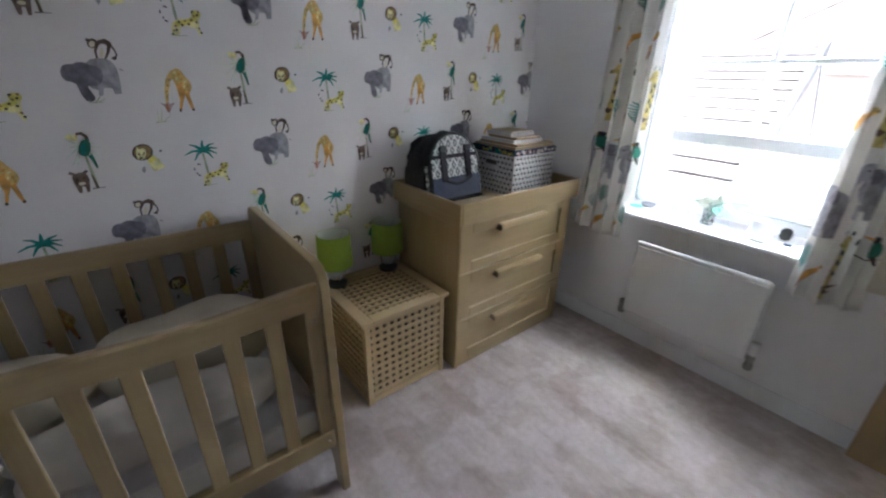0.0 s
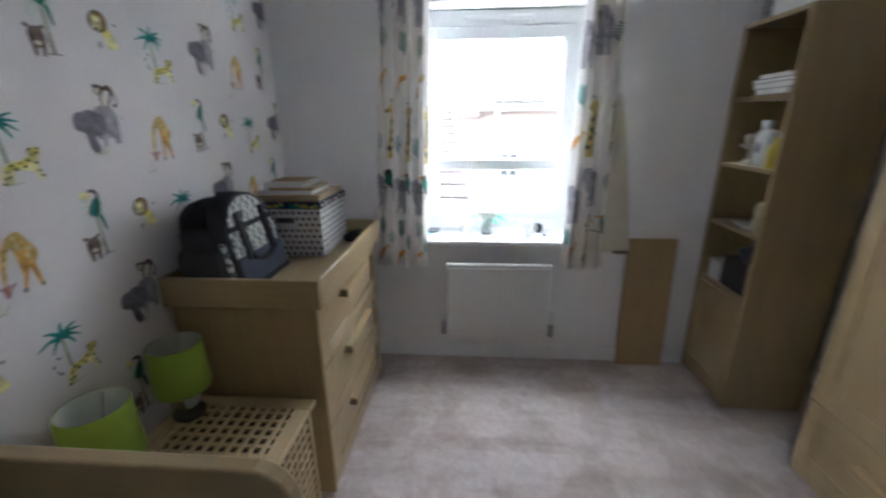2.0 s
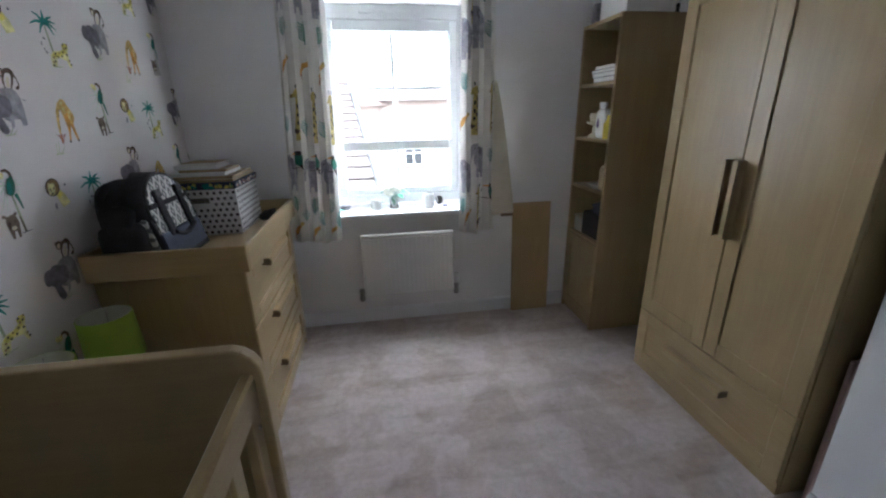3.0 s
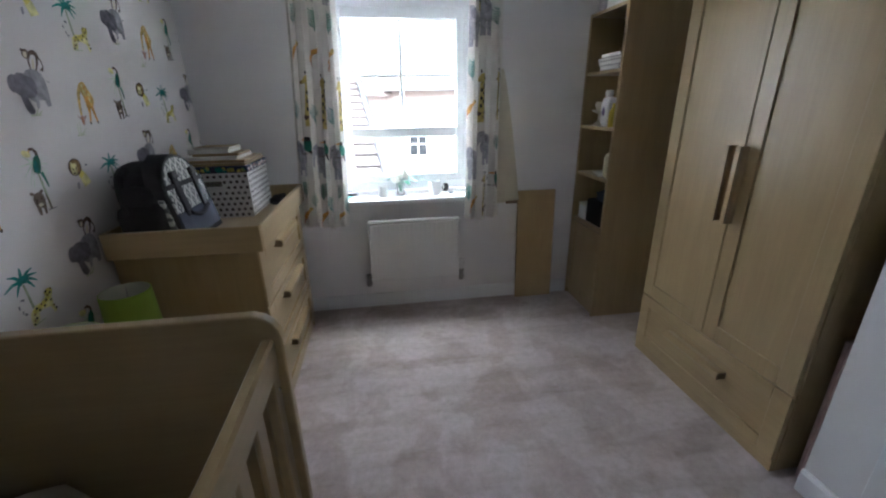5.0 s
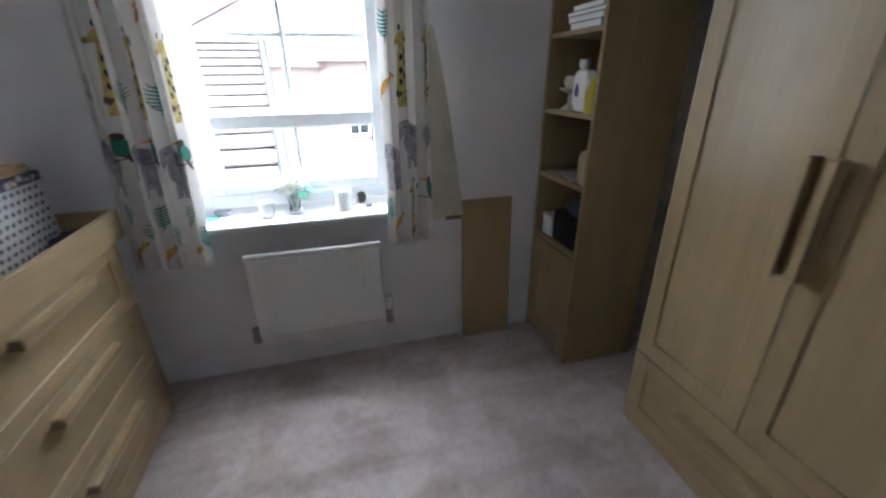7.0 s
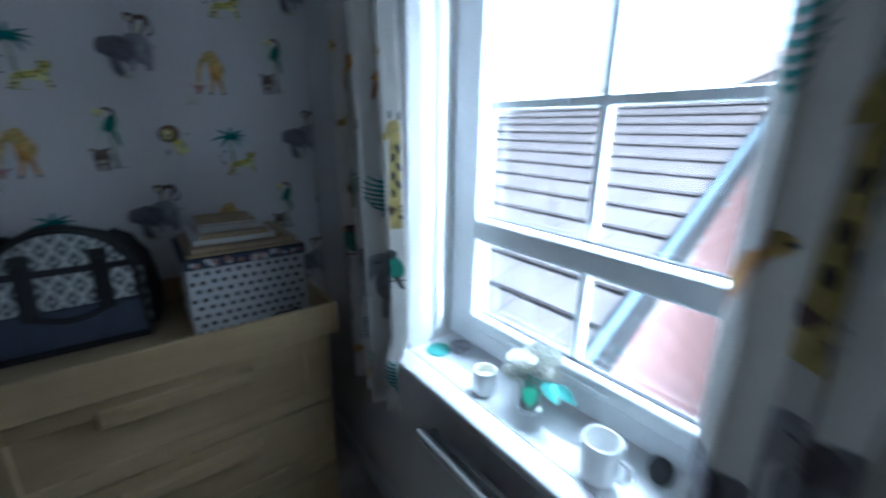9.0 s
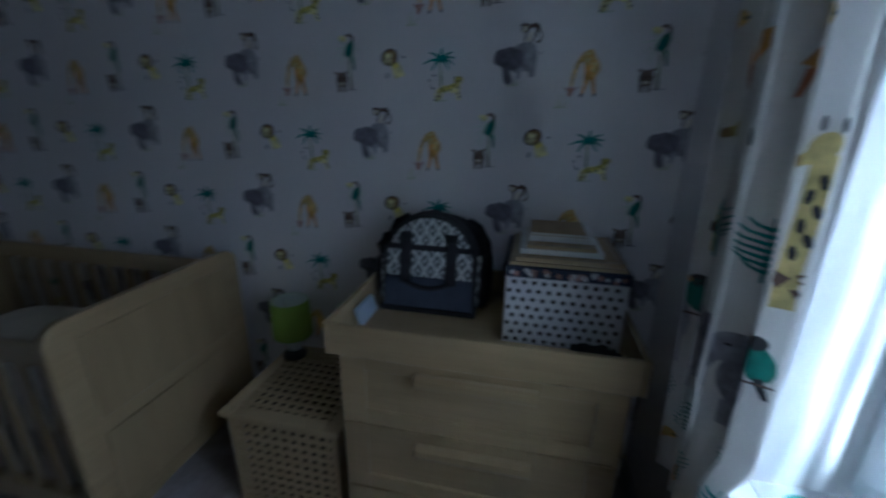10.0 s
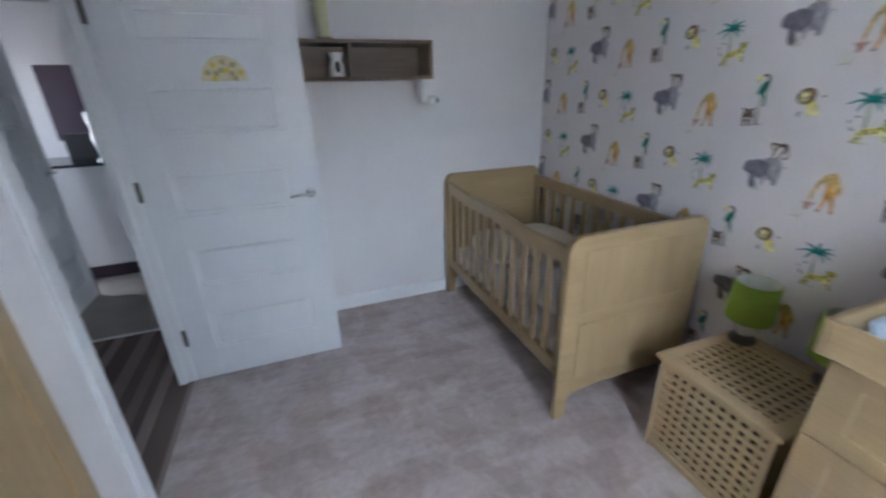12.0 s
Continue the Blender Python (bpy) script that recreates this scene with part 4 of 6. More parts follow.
# ---- wardrobe ----
def wardrobe():
    y0, y1, xf, xb, zt = -1.712, -0.800, 2.572, 3.13, 1.96
    root = thing("wardrobe", (2.85, -1.25, 0), "oak-effect double wardrobe with panelled doors and bottom drawer", "wardrobe")
    part("side_panel", box(bm_new(), xf + 0.024, xb, y0, y0 + 0.022, 0, zt, 0.002), "oak_z", root)
    part("side_panel", box(bm_new(), xf + 0.024, xb, y1 - 0.022, y1, 0, zt, 0.002), "oak_z", root)
    part("inner_box", box(bm_new(), xf + 0.05, xb, y0 + 0.022, y1 - 0.022, 0.056, zt - 0.005), "oak_z", root)
    part("plinth", box(bm_new(), xf + 0.006, xf + 0.024, y0, y1, 0, 0.055, 0.002), "oak_y", root)
    part("cornice", box(bm_new(), xf + 0.002, xb, y0 - 0.004, y1 + 0.004, zt + 0.001, zt + 0.025, 0.004), "oak_y", root)
    gap = -1.255
    for a, b, inner in ((y0 + 0.002, gap - 0.002, 1), (gap + 0.002, y1 - 0.002, 0)):
        bm = bm_new()
        w = 0.072
        z0, z1 = 0.372, zt - 0.004
        box(bm, xf, xf + 0.022, a, a + w, z0, z1, 0.002)
        box(bm, xf, xf + 0.022, b - w, b, z0, z1, 0.002)
        box(bm, xf, xf + 0.022, a + w, b - w, z0, z0 + 0.075, 0.002)
        box(bm, xf, xf + 0.022, a + w, b - w, z1 - 0.085, z1, 0.002)
        box(bm, xf + 0.009, xf + 0.022, a + w, b - w, z0 + 0.075, z1 - 0.085)
        d = part("door", bm, "oak_z", root)
        c = b - 0.012 if inner else a + 0.040
        web = [(xf, c + 0.008), (xf - 0.040, c + 0.008), (xf - 0.040, c - 0.010), (xf - 0.034, c - 0.006), (xf - 0.022, c - 0.002), (xf - 0.010, c - 0.003), (xf, c - 0.008)]
        pull = part("handle", extrude(bm_new(), web, "z", 0.925, 1.245), "handle_oak", d, "mid-brown hollow side of the wooden pull")
        part("lip", box(bm_new(), xf - 0.046, xf - 0.0402, c - 0.013, c + 0.011, 0.925, 1.245, 0.002), "oak_z", pull)
    bm = bm_new()
    a, b, z0, z1 = y0 + 0.002, y1 - 0.002, 0.058, 0.366
    box(bm, xf, xf + 0.022, a, a + 0.072, z0, z1, 0.002)
    box(bm, xf, xf + 0.022, b - 0.072, b, z0, z1, 0.002)
    box(bm, xf, xf + 0.022, a + 0.072, b - 0.072, z0, z0 + 0.06, 0.002)
    box(bm, xf, xf + 0.022, a + 0.072, b - 0.072, z1 - 0.06, z1, 0.002)
    box(bm, xf + 0.009, xf + 0.022, a + 0.072, b - 0.072, z0 + 0.06, z1 - 0.06)
    d = part("drawer", bm, "oak_y", root)
    z, x = 0.25, xf + 0.009
    prof = [(x, z + 0.018), (x - 0.028, z + 0.020), (x - 0.044, z + 0.014), (x - 0.048, z - 0.004), (x - 0.044, z - 0.018), (x - 0.037, z - 0.016), (x - 0.036, z + 0.002), (x, z + 0.006)]
    h = part("handle", extrude(bm_new(), prof, "y", -1.42, -1.06), "oak_y", d)
    # dark plate again stands for shade in the open handle end
    part("end_cap", box(bm_new(), x - 0.045, x, -1.426, -1.4202, z - 0.016, z + 0.016, 0.002), "walnut_y", h)


wardrobe()


# ---- bookcase ----
SHELVES = (1.605, 1.275, 0.962, 0.630)


def bookcase():
    x0, x1, y0, y1, zt = 2.487, 2.90, -0.420, 0.010, 1.945
    root = thing("bookcase", (2.69, -0.21, 0), "tall narrow oak-effect bookcase with open shelves and lower cupboard", "bookcase")
    part("side_panel", box(bm_new(), x0, x1, y0, y0 + 0.02, 0, zt, 0.002), "oak_z", root)
    part("side_panel", box(bm_new(), x0, x1, y1 - 0.02, y1, 0, zt, 0.002), "oak_z", root)
    part("back_panel", box(bm_new(), x1 - 0.008, x1, y0 + 0.02, y1 - 0.02, 0.0, zt), "oak_z", root)
    part("top_panel", box(bm_new(), x0, x1 - 0.008, y0 + 0.02, y1 - 0.02, zt - 0.02, zt, 0.002), "oak_y", root)
    for z in SHELVES:
        part("shelf", box(bm_new(), x0 + 0.004, x1 - 0.008, y0 + 0.02, y1 - 0.02, z - 0.02, z, 0.002), "oak_y", root)
    bm = bm_new()
    a, b = y0 + 0.022, y1 - 0.022
    box(bm, x0 - 0.002, x0 + 0.016, a, a + 0.06, 0.05, 0.606, 0.002)
    box(bm, x0 - 0.002, x0 + 0.016, b - 0.06, b, 0.05, 0.606, 0.002)
    box(bm, x0 - 0.002, x0 + 0.016, a + 0.06, b - 0.06, 0.05, 0.12, 0.002)
    box(bm, x0 - 0.002, x0 + 0.016, a + 0.06, b - 0.06, 0.536, 0.606, 0.002)
    box(bm, x0 + 0.005, x0 + 0.016, a + 0.06, b - 0.06, 0.12, 0.536)
    part("door", bm, "oak_z", root)
    part("plinth", box(bm_new(), x0 + 0.02, x0 + 0.036, y0 + 0.02, y1 - 0.02, 0, 0.048), "oak_y", root)
    # things on the shelves
    z = SHELVES[0]
    for k, (dz, m, a, b, d) in enumerate(((0.030, "navy", -0.36, -0.14, 0.20), (0.022, "paper_white", -0.37, -0.12, 0.22), (0.020, "black_plastic", -0.385, -0.11, 0.21), (0.018, "paper_white", -0.36, -0.15, 0.18))):
        bk = thing("book", (2.6, (a + b) / 2, z), "closed book lying flat in a stack on the bookcase", "book", "books stacked on the bookcase")
        part("page_block", box(bm_new(), 2.506, 2.50 + d - 0.003, a + 0.003, b - 0.003, z + 0.003, z + dz - 0.003), "paper_white", bk)
        bm = bm_new()
        box(bm, 2.503, 2.50 + d, a, b, z + 0.0005, z + 0.003)
        box(bm, 2.503, 2.50 + d, a, b, z + dz - 0.003, z + dz)
        part("cover", bm, m, bk)
        z += dz + 0.0005
    z = SHELVES[1]
    b = thing("detergent_bottle", (2.57, -0.27, z), "white plastic detergent bottle with purple drop emblem", "bottle")
    part("body", blob(bm_new(), (2.545, -0.240, z + 0.088), (0.036, 0.052, 0.088), 4.0, 24, 14), "white_ceramic", b, smooth=True)
    part("neck", lathe(bm_new(), 2.545, -0.225, [(0.02, z + 0.168), (0.019, z + 0.185), (0.024, z + 0.186), (0.024, z + 0.212), (0.020, z + 0.216)]), "white_ceramic", b, smooth=True)
    pts = ring_pts(0, 0, 0.017, 0.022, 0, 16)
    bm = bm_new()
    bm.faces.new([bm.verts.new((2.5075, -0.240 + u, z + 0.085 + v + (0.016 * (1 - abs(u) / 0.017) if v > 0 else 0))) for u, v in pts])
    part("emblem", bm, "purple_plastic", b)
    y = thing("yellow_bottle", (2.56, -0.375, z), "small yellow plastic bottle on the bookcase", "bottle")
    part("body", lathe(bm_new(), 2.522, -0.335, [(0.026, z + 0.001), (0.027, z + 0.01), (0.027, z + 0.09), (0.012, z + 0.115), (0.012, z + 0.14)]), "yellow_plastic", y, smooth=True)
    t = thing("ornament", (2.55, -0.12, z), "cream ornament stand with pot on the bookcase", "ornament")
    part("foot", lathe(bm_new(), 2.55, -0.13, [(0.04, z + 0.001), (0.036, z + 0.012), (0.014, z + 0.03), (0.012, z + 0.075), (0.05, z + 0.09), (0.055, z + 0.10)]), "cream_fabric", t, smooth=True)
    part("pot", lathe(bm_new(), 2.55, -0.13, [(0.03, z + 0.101), (0.038, z + 0.13), (0.03, z + 0.15)]), "bumper_cream", t, smooth=True)
    z = SHELVES[2]
    p = thing("papers", (2.57, -0.2, z), "loose cream papers and leaflets on the shelf", "papers")
    for k in range(4):
        bm = bm_new()
        box(bm, -0.07, 0.07, -0.10, 0.10, 0, 0.004)
        bmesh.ops.rotate(bm, verts=bm.verts[:], matrix=Matrix.Rotation(0.25 * k - 0.3, 3, "Z"))
        bmesh.ops.translate(bm, verts=bm.verts[:], vec=(2.60 + 0.004 * k, -0.20 - 0.03 * k, z + 0.001 + 0.0045 * k))
        part("sheet", bm, "paper_white", p)
    y = thing("yellow_pouch", (2.55, -0.37, z), "small pale yellow pouch on the shelf", "pouch")
    part("body", blob(bm_new(), (2.525, -0.345, z + 0.082), (0.026, 0.030, 0.08), 3.0, 16, 10, 0.2), "plaque_yellow", y, smooth=True)
    z = SHELVES[3]
    c = thing("storage_basket", (2.6, -0.26, z), "dark basket of odds and ends on the shelf", "basket")
    part("body", box(bm_new(), 2.50, 2.78, -0.372, -0.160, z + 0.001, z + 0.17, 0.02, 2), "black_fabric", c, smooth=True)
    part("contents", blob(bm_new(), (2.63, -0.28, z + 0.19), (0.10, 0.09, 0.06), 2.2, 18, 10, 0.4, 2.0), "slate_fabric", c, smooth=True)
    c = thing("white_tub", (2.55, -0.1, z), "small white tub on the shelf", "tub")
    part("body", box(bm_new(), 2.505, 2.58, -0.145, -0.05, z + 0.001, z + 0.10, 0.012, 2), "box_white", c, smooth=True)
    part("lid", box(bm_new(), 2.503, 2.582, -0.147, -0.048, z + 0.101, z + 0.115, 0.004, 2), "cream_fabric", c)
    # on top
    c = thing("storage_carton", (2.66, -0.22, zt), "white cardboard carton on top of the bookcase", "box")
    part("body", box(bm_new(), 2.53, 2.80, -0.38, -0.10, zt + 0.001, zt + 0.14, 0.004), "box_white", c)
    part("lid", box(bm_new(), 2.526, 2.804, -0.384, -0.096, zt + 0.141, zt + 0.17, 0.004), "box_white", c)
    c = thing("grey_jar", (2.54, -0.05, zt), "small grey glass jar on top of the bookcase", "jar")
    part("body", lathe(bm_new(), 2.54, -0.055, [(0.028, zt + 0.001), (0.034, zt + 0.01), (0.034, zt + 0.09), (0.025, zt + 0.105), (0.025, zt + 0.115)]), "ink_grey", c, smooth=True)
    c = thing("figurine", (2.80, -0.40, zt), "small dark figurine on top of the bookcase", "figurine")
    part("body", lathe(bm_new(), 2.83, -0.39, [(0.012, zt + 0.001), (0.008, zt + 0.02), (0.011, zt + 0.04), (0.004, zt + 0.05)], 12), "black_plastic", c, smooth=True)


bookcase()

mat2 = thing("folded_mat", (2.8, -1.76, 0), "folded pink play mat standing beside the wardrobe", "play mat")
for k in range(3):
    part("layer", box(bm_new(), 2.655 + 0.004 * k, 3.05, -1.784 + 0.0145 * k, -1.771 + 0.0145 * k, 0.001, 0.645 - 0.008 * k, 0.005, 2), "pink_cloth", mat2)

# ---- loose board ----
bm = bm_new()
box(bm, 2.060, 2.345, -0.009, 0.009, 0, 0.83, 0.002)
bmesh.ops.rotate(bm, verts=bm.verts[:], cent=(2.2, 0, 0), matrix=Matrix.Rotation(radians(-3.0), 3, "X"))
bmesh.ops.translate(bm, verts=bm.verts[:], vec=(0, -0.026, 0.001))
tagged(part("shelf_board", bm, "board_oak"), "spare oak-effect shelf board leaning against the wall", "board")


# ---- radiator ----
def radiator():
    x0, x1, z0, z1 = 0.982, 1.610, 0.235, 0.690
    root = thing("radiator", (1.296, -0.04, z0), "white panel radiator with ribbed front under the window", "radiator")
    bm = bm_new()
    n = 19
    pts = []
    for i in range(n):
        c0 = x0 + 0.012 + (x1 - x0 - 0.024) * i / n
        w = (x1 - x0 - 0.024) / n
        pts += [(c0, -0.082), (c0 + 0.28 * w, -0.082), (c0 + 0.42 * w, -0.0814), (c0 + 0.86 * w, -0.0814)]
    pts += [(x1 - 0.012, -0.082), (x1, -0.076), (x1, -0.066), (x0, -0.066), (x0, -0.076)]
    extrude(bm, pts, "z", z0 + 0.022, z1 - 0.03)
    part("front_panel", bm, "radiator_white", root, smooth=False)
    part("top_edge", box(bm_new(), x0, x1, -0.084, -0.062, z1 - 0.030, z1, 0.009, 3), "radiator_white", root, smooth=True)
    for i in range(24):
        xx_ = x0 + 0.03 + (x1 - x0 - 0.06) * i / 23
        part("convector_fin", box(bm_new(), xx_ - 0.001, xx_ + 0.001, -0.0655, -0.0285, z0 + 0.03, z1 - 0.04), "radiator_white", root)
    part("bottom_edge", box(bm_new(), x0, x1, -0.082, -0.058, z0, z0 + 0.022, 0.006, 2), "radiator_white", root)
    part("rear_panel", box(bm_new(), x0 + 0.004, x1 - 0.004, -0.028, -0.012, z0, z1 - 0.030), "radiator_white", root)
    for xx in (x0, x1 - 0.006):
        part("side_cover", box(bm_new(), xx, xx + 0.006, -0.066, -0.012, z0 + 0.022, z1 - 0.03), "radiator_white", root)
    for x, s in ((x0 - 0.022, -1), (x1 + 0.022, 1)):
        bm = bm_new()
        tube(bm, [(x, YW, 0.236), (x, -0.03, 0.236), (x, -0.047, 0.240), (x, -0.047, 0.262)], 0.0075, 10)
        tube(bm, [(x - s * 0.026, -0.047, 0.262), (x + s * 0.010, -0.047, 0.262)], 0.011, 10)
        lathe(bm, x, -0.047, [(0.015, 0.200), (0.020, 0.208), (0.020, 0.232), (0.016, 0.238), (0.016, 0.262), (0.020, 0.268), (0.018, 0.286)], 16)
        v = part("valve", bm, "valve_metal", root, "chrome radiator valve", smooth=True)
        if s > 0:
            part("thermostat_head", lathe(bm_new(), x, -0.047, [(0.018, 0.287), (0.024, 0.295), (0.025, 0.338), (0.020, 0.358), (0.008, 0.362)], 18), "radiator_white", v, smooth=True)
    part("bracket", box(bm_new(), x0 + 0.1, x0 + 0.13, -0.012, YW, z0 + 0.05, z1 - 0.08), "radiator_white", root)
    part("bracket", box(bm_new(), x1 - 0.13, x1 - 0.1, -0.012, YW, z0 + 0.05, z1 - 0.08), "radiator_white", root)


radiator()


# ---- curtains ----
def fine_shape(pts, step=0.012):
    """Triangulates an outline and splits it finely enough to follow the folds."""
    bm = bm_new()
    bm.faces.new([bm.verts.new((u, v, 0)) for u, v in pts])
    bmesh.ops.triangulate(bm, faces=bm.faces[:])
    for _ in range(4):
        long = [e for e in bm.edges if e.calc_length() > step]
        if not long:
            break
        bmesh.ops.subdivide_edges(bm, edges=long, cuts=1)
        bmesh.ops.triangulate(bm, faces=bm.faces[:])
    return bm


def leaf_shapes(s=1.0, ink="teal"):
    S = []
    for k in range(7):
        v = -0.04 + 0.013 * k
        w = 0.030 * math.sin(math.pi * (k + 1.2) / 8.5) + 0.006
        S.append((ink, stroke_pts([(0, v), (w * 0.6, v + 0.006), (w, v + 0.018)], 0.008, 0.002)))
        S.append((ink, stroke_pts([(0, v), (-w * 0.6, v + 0.006), (-w, v + 0.018)], 0.008, 0.002)))
    S.append((ink, stroke_pts([(0, -0.06), (0, 0.06)], 0.004, 0.002)))
    return [(i, [(u * s, v * s) for u, v in p]) for i, p in S]


def giraffe_head():
    S = [("ochre", stroke_pts([(0.0, 0.055), (-0.004, -0.02), (-0.012, -0.10), (-0.010, -0.15)], 0.032, 0.040)), ("ochre", ring_pts(-0.006, 0.062, 0.024, 0.017, 0.5)),
         ("ochre", stroke_pts([(-0.01, 0.055), (-0.040, 0.046)], 0.022, 0.014)), ("tan", ring_pts(-0.042, 0.046, 0.010, 0.008)),
         ("black", ring_pts(0.034, 0.060, 0.006, 0.013, -0.3)), ("black", ring_pts(0.014, 0.088, 0.004, 0.009)), ("black", ring_pts(-0.012, 0.090, 0.004, 0.009))]
    for x, y, a in ((0.006, 0.022, 0.3), (-0.008, 0.004, -0.2), (0.006, -0.014, 0.5), (-0.010, -0.034, 0.1), (0.004, -0.052, 0.6), (-0.012, -0.070, 0.2)):
        S.append(("black", ring_pts(x, y, 0.0065, 0.011, a, 7)))
    S += [("brown", [(-0.034, -0.096), (-0.004, -0.104), (-0.022, -0.122), (-0.036, -0.112)]), ("brown", [(0.0, -0.098), (0.030, -0.094), (0.008, -0.112)]), ("brown", [(-0.004, -0.120), (0.020, -0.116), (0.006, -0.132)])]
    return S


def grey_beast():
    return [("grey", ring_pts(0.008, 0.0, 0.040, 0.075)), ("grey", stroke_pts([(-0.012, -0.05), (-0.014, -0.105)], 0.026, 0.022)), ("grey", stroke_pts([(0.026, -0.05), (0.028, -0.105)], 0.026, 0.022)),
            ("grey", ring_pts(-0.018, 0.058, 0.026, 0.034)), ("dkgrey", ring_pts(0.004, 0.050, 0.017, 0.028, 0.2)), ("grey", stroke_pts([(-0.034, 0.05), (-0.046, 0.0), (-0.044, -0.04)], 0.018, 0.008)), ("black", ring_pts(-0.028, 0.064, 0.003, 0.003, 0, 6))]


def toucan():
    return [("green", ring_pts(0, 0, 0.022, 0.038, 0.3)), ("black", ring_pts(-0.004, 0.034, 0.016, 0.014)), ("orange", stroke_pts([(-0.014, 0.036), (-0.044, 0.030)], 0.015, 0.005)),
            ("black", stroke_pts([(0.008, -0.03), (0.02, -0.066)], 0.012, 0.006)), ("brown", stroke_pts([(-0.05, -0.045), (0.05, -0.038)], 0.005, 0.004))]


def fox():
    return [("orange", stroke_pts([(-0.03, -0.03), (-0.004, 0.012), (0.032, 0.03)], 0.030, 0.022)), ("amber", ring_pts(0.036, 0.036, 0.018, 0.015)), ("rust", stroke_pts([(-0.03, -0.03), (-0.04, -0.07)], 0.014, 0.006)), ("black", ring_pts(0.05, 0.036, 0.004, 0.003))]


CURTAIN_PRINTS = dict(leaf=leaf_shapes(1.0, "teal"), darkleaf=leaf_shapes(0.9, "green"), giraffe=giraffe_head(), beast=grey_beast(), toucan=toucan(), fox=fox())


for kind_, ku, kv in (("giraffe", 0.78, 1.25), ("beast", 1.35, 1.1), ("leaf", 1.15, 1.0), ("darkleaf", 1.3, 1.05), ("toucan", 1.3, 1.1)):
    CURTAIN_PRINTS[kind_] = [(ink, [(ku * u, kv * v) for u, v in pts]) for ink, pts in CURTAIN_PRINTS[kind_]]


def curtain(name, lower, upper, folds, phase, placed, label, inner, z0=0.665, z1=2.22):
    """A gathered curtain: lower and upper are its x extents; placed lists prints as (kind, u, z); inner is the edge by the window; at 1 it tucks into the reveal."""
    root = thing(name, ((lower[0] + lower[1]) / 2, -0.05, z0), label, "curtain", "pair of curtains")

    def at(u, z):
        t = (z - z0) / (z1 - z0)
        x0, x1 = lower[0] + (upper[0] - lower[0]) * t, lower[1] + (upper[1] - lower[1]) * t
        a = 2 * math.pi * folds * u + phase
        amp = 0.036 * (0.75 + 0.45 * noise.noise(Vector((u * 3.1, z * 0.8, phase)))) * (1 - 0.25 * t)
        sway = 0.012 * noise.noise(Vector((u * 2.0, z * 1.3, 4 + phase)))
        edge = max(0.0, 1 - abs(u - inner) / 0.24) * min(1.0, max(0.0, (z - 0.835) / 0.09))
        tuck = 0.05 * inner * edge * edge * (3 - 2 * edge) * min(1.0, max(0.0, (2.06 - z) / 0.1))
        return Vector((x0 + (x1 - x0) * u + 0.010 * math.sin(2 * a) * (1 - u) * u * 4 + sway, -0.070 - 0.085 * t + tuck + amp * math.sin(a) + 0.4 * sway, z))

    def normal(u, z):
        d = 0.002
        n = (at(u + d, z) - at(u - d, z)).cross(at(u, z + 0.01) - at(u, z - 0.01))
        n.normalize()
        return n

    bm = bm_new()
    nu, nz = folds * 18, 44
    drop = [0.010 * math.sin(7 * k / nu + phase) for k in range(nu + 1)]
    V = [[bm.verts.new(at(i / nu, z0 + drop[i] * (1 - k / nz) + (z1 - z0) * k / nz)) for k in range(nz + 1)] for i in range(nu + 1)]
    for i in range(nu):
        for k in range(nz):
            bm.faces.new((V[i][k], V[i + 1][k], V[i + 1][k + 1], V[i][k + 1]))
    cloth = part("cloth", bm, "curtain_cloth", root, smooth=True)
    sol = cloth.modifiers.new("thickness", "SOLIDIFY")
    sol.thickness, sol.offset = 0.0016, 0.0
    length = sum((at((i + 1) / 80, 1.3) - at(i / 80, 1.3)).length for i in range(80))
    for kind, u0, zc in placed:
        shapes = CURTAIN_PRINTS[kind]
        inks = sorted({s[0] for s in shapes})
        bm = bm_new()
        for k, (ink, pts) in enumerate(shapes):
            fb = fine_shape(pts)
            made = {}
            for v in fb.verts:
                u, z = u0 + v.co.x / length, zc + v.co.y
                if z > z1 - 0.02 or z < z0 + 0.012 or u < 0.004 or u > 0.996:
                    continue
                n = normal(u, z)
                if n.y > 0:
                    n = -n
                made[v] = bm.verts.new(at(u, z) + n * (0.0018 + 0.0001 * k))
            for f in fb.faces:
                if all(v in made for v in f.verts):
                    g = bm.faces.new([made[v] for v in f.verts])
                    g.material_index = inks.index(ink)
            fb.free()
        part(kind + "_print" if kind not in ("beast",) else "elephant_print", bm, ["ink_" + i for i in inks], root)
    return root


# the cloth repeats the same column of prints across its width
COLUMN = (("beast", 0.0, 2.10), ("darkleaf", 0.05, 1.90), ("fox", 0.02, 1.72), ("giraffe", 0.17, 1.50), ("leaf", -0.04, 1.40), ("toucan", 0.13, 1.20), ("beast", 0.0, 1.13),
          ("darkleaf", 0.03, 0.93), ("leaf", 0.19, 0.84), ("fox", 0.04, 0.76))
left = [(kind, u + du, z - dz) for u, dz in ((0.10, 0.0), (0.45, 0.02), (0.80, 0.035)) for kind, du, z in COLUMN]
curtain("curtain", (0.552, 0.872), (0.660, 0.912), 4, 0.4, left, "cream safari-print curtain gathered beside the window", 1.0)
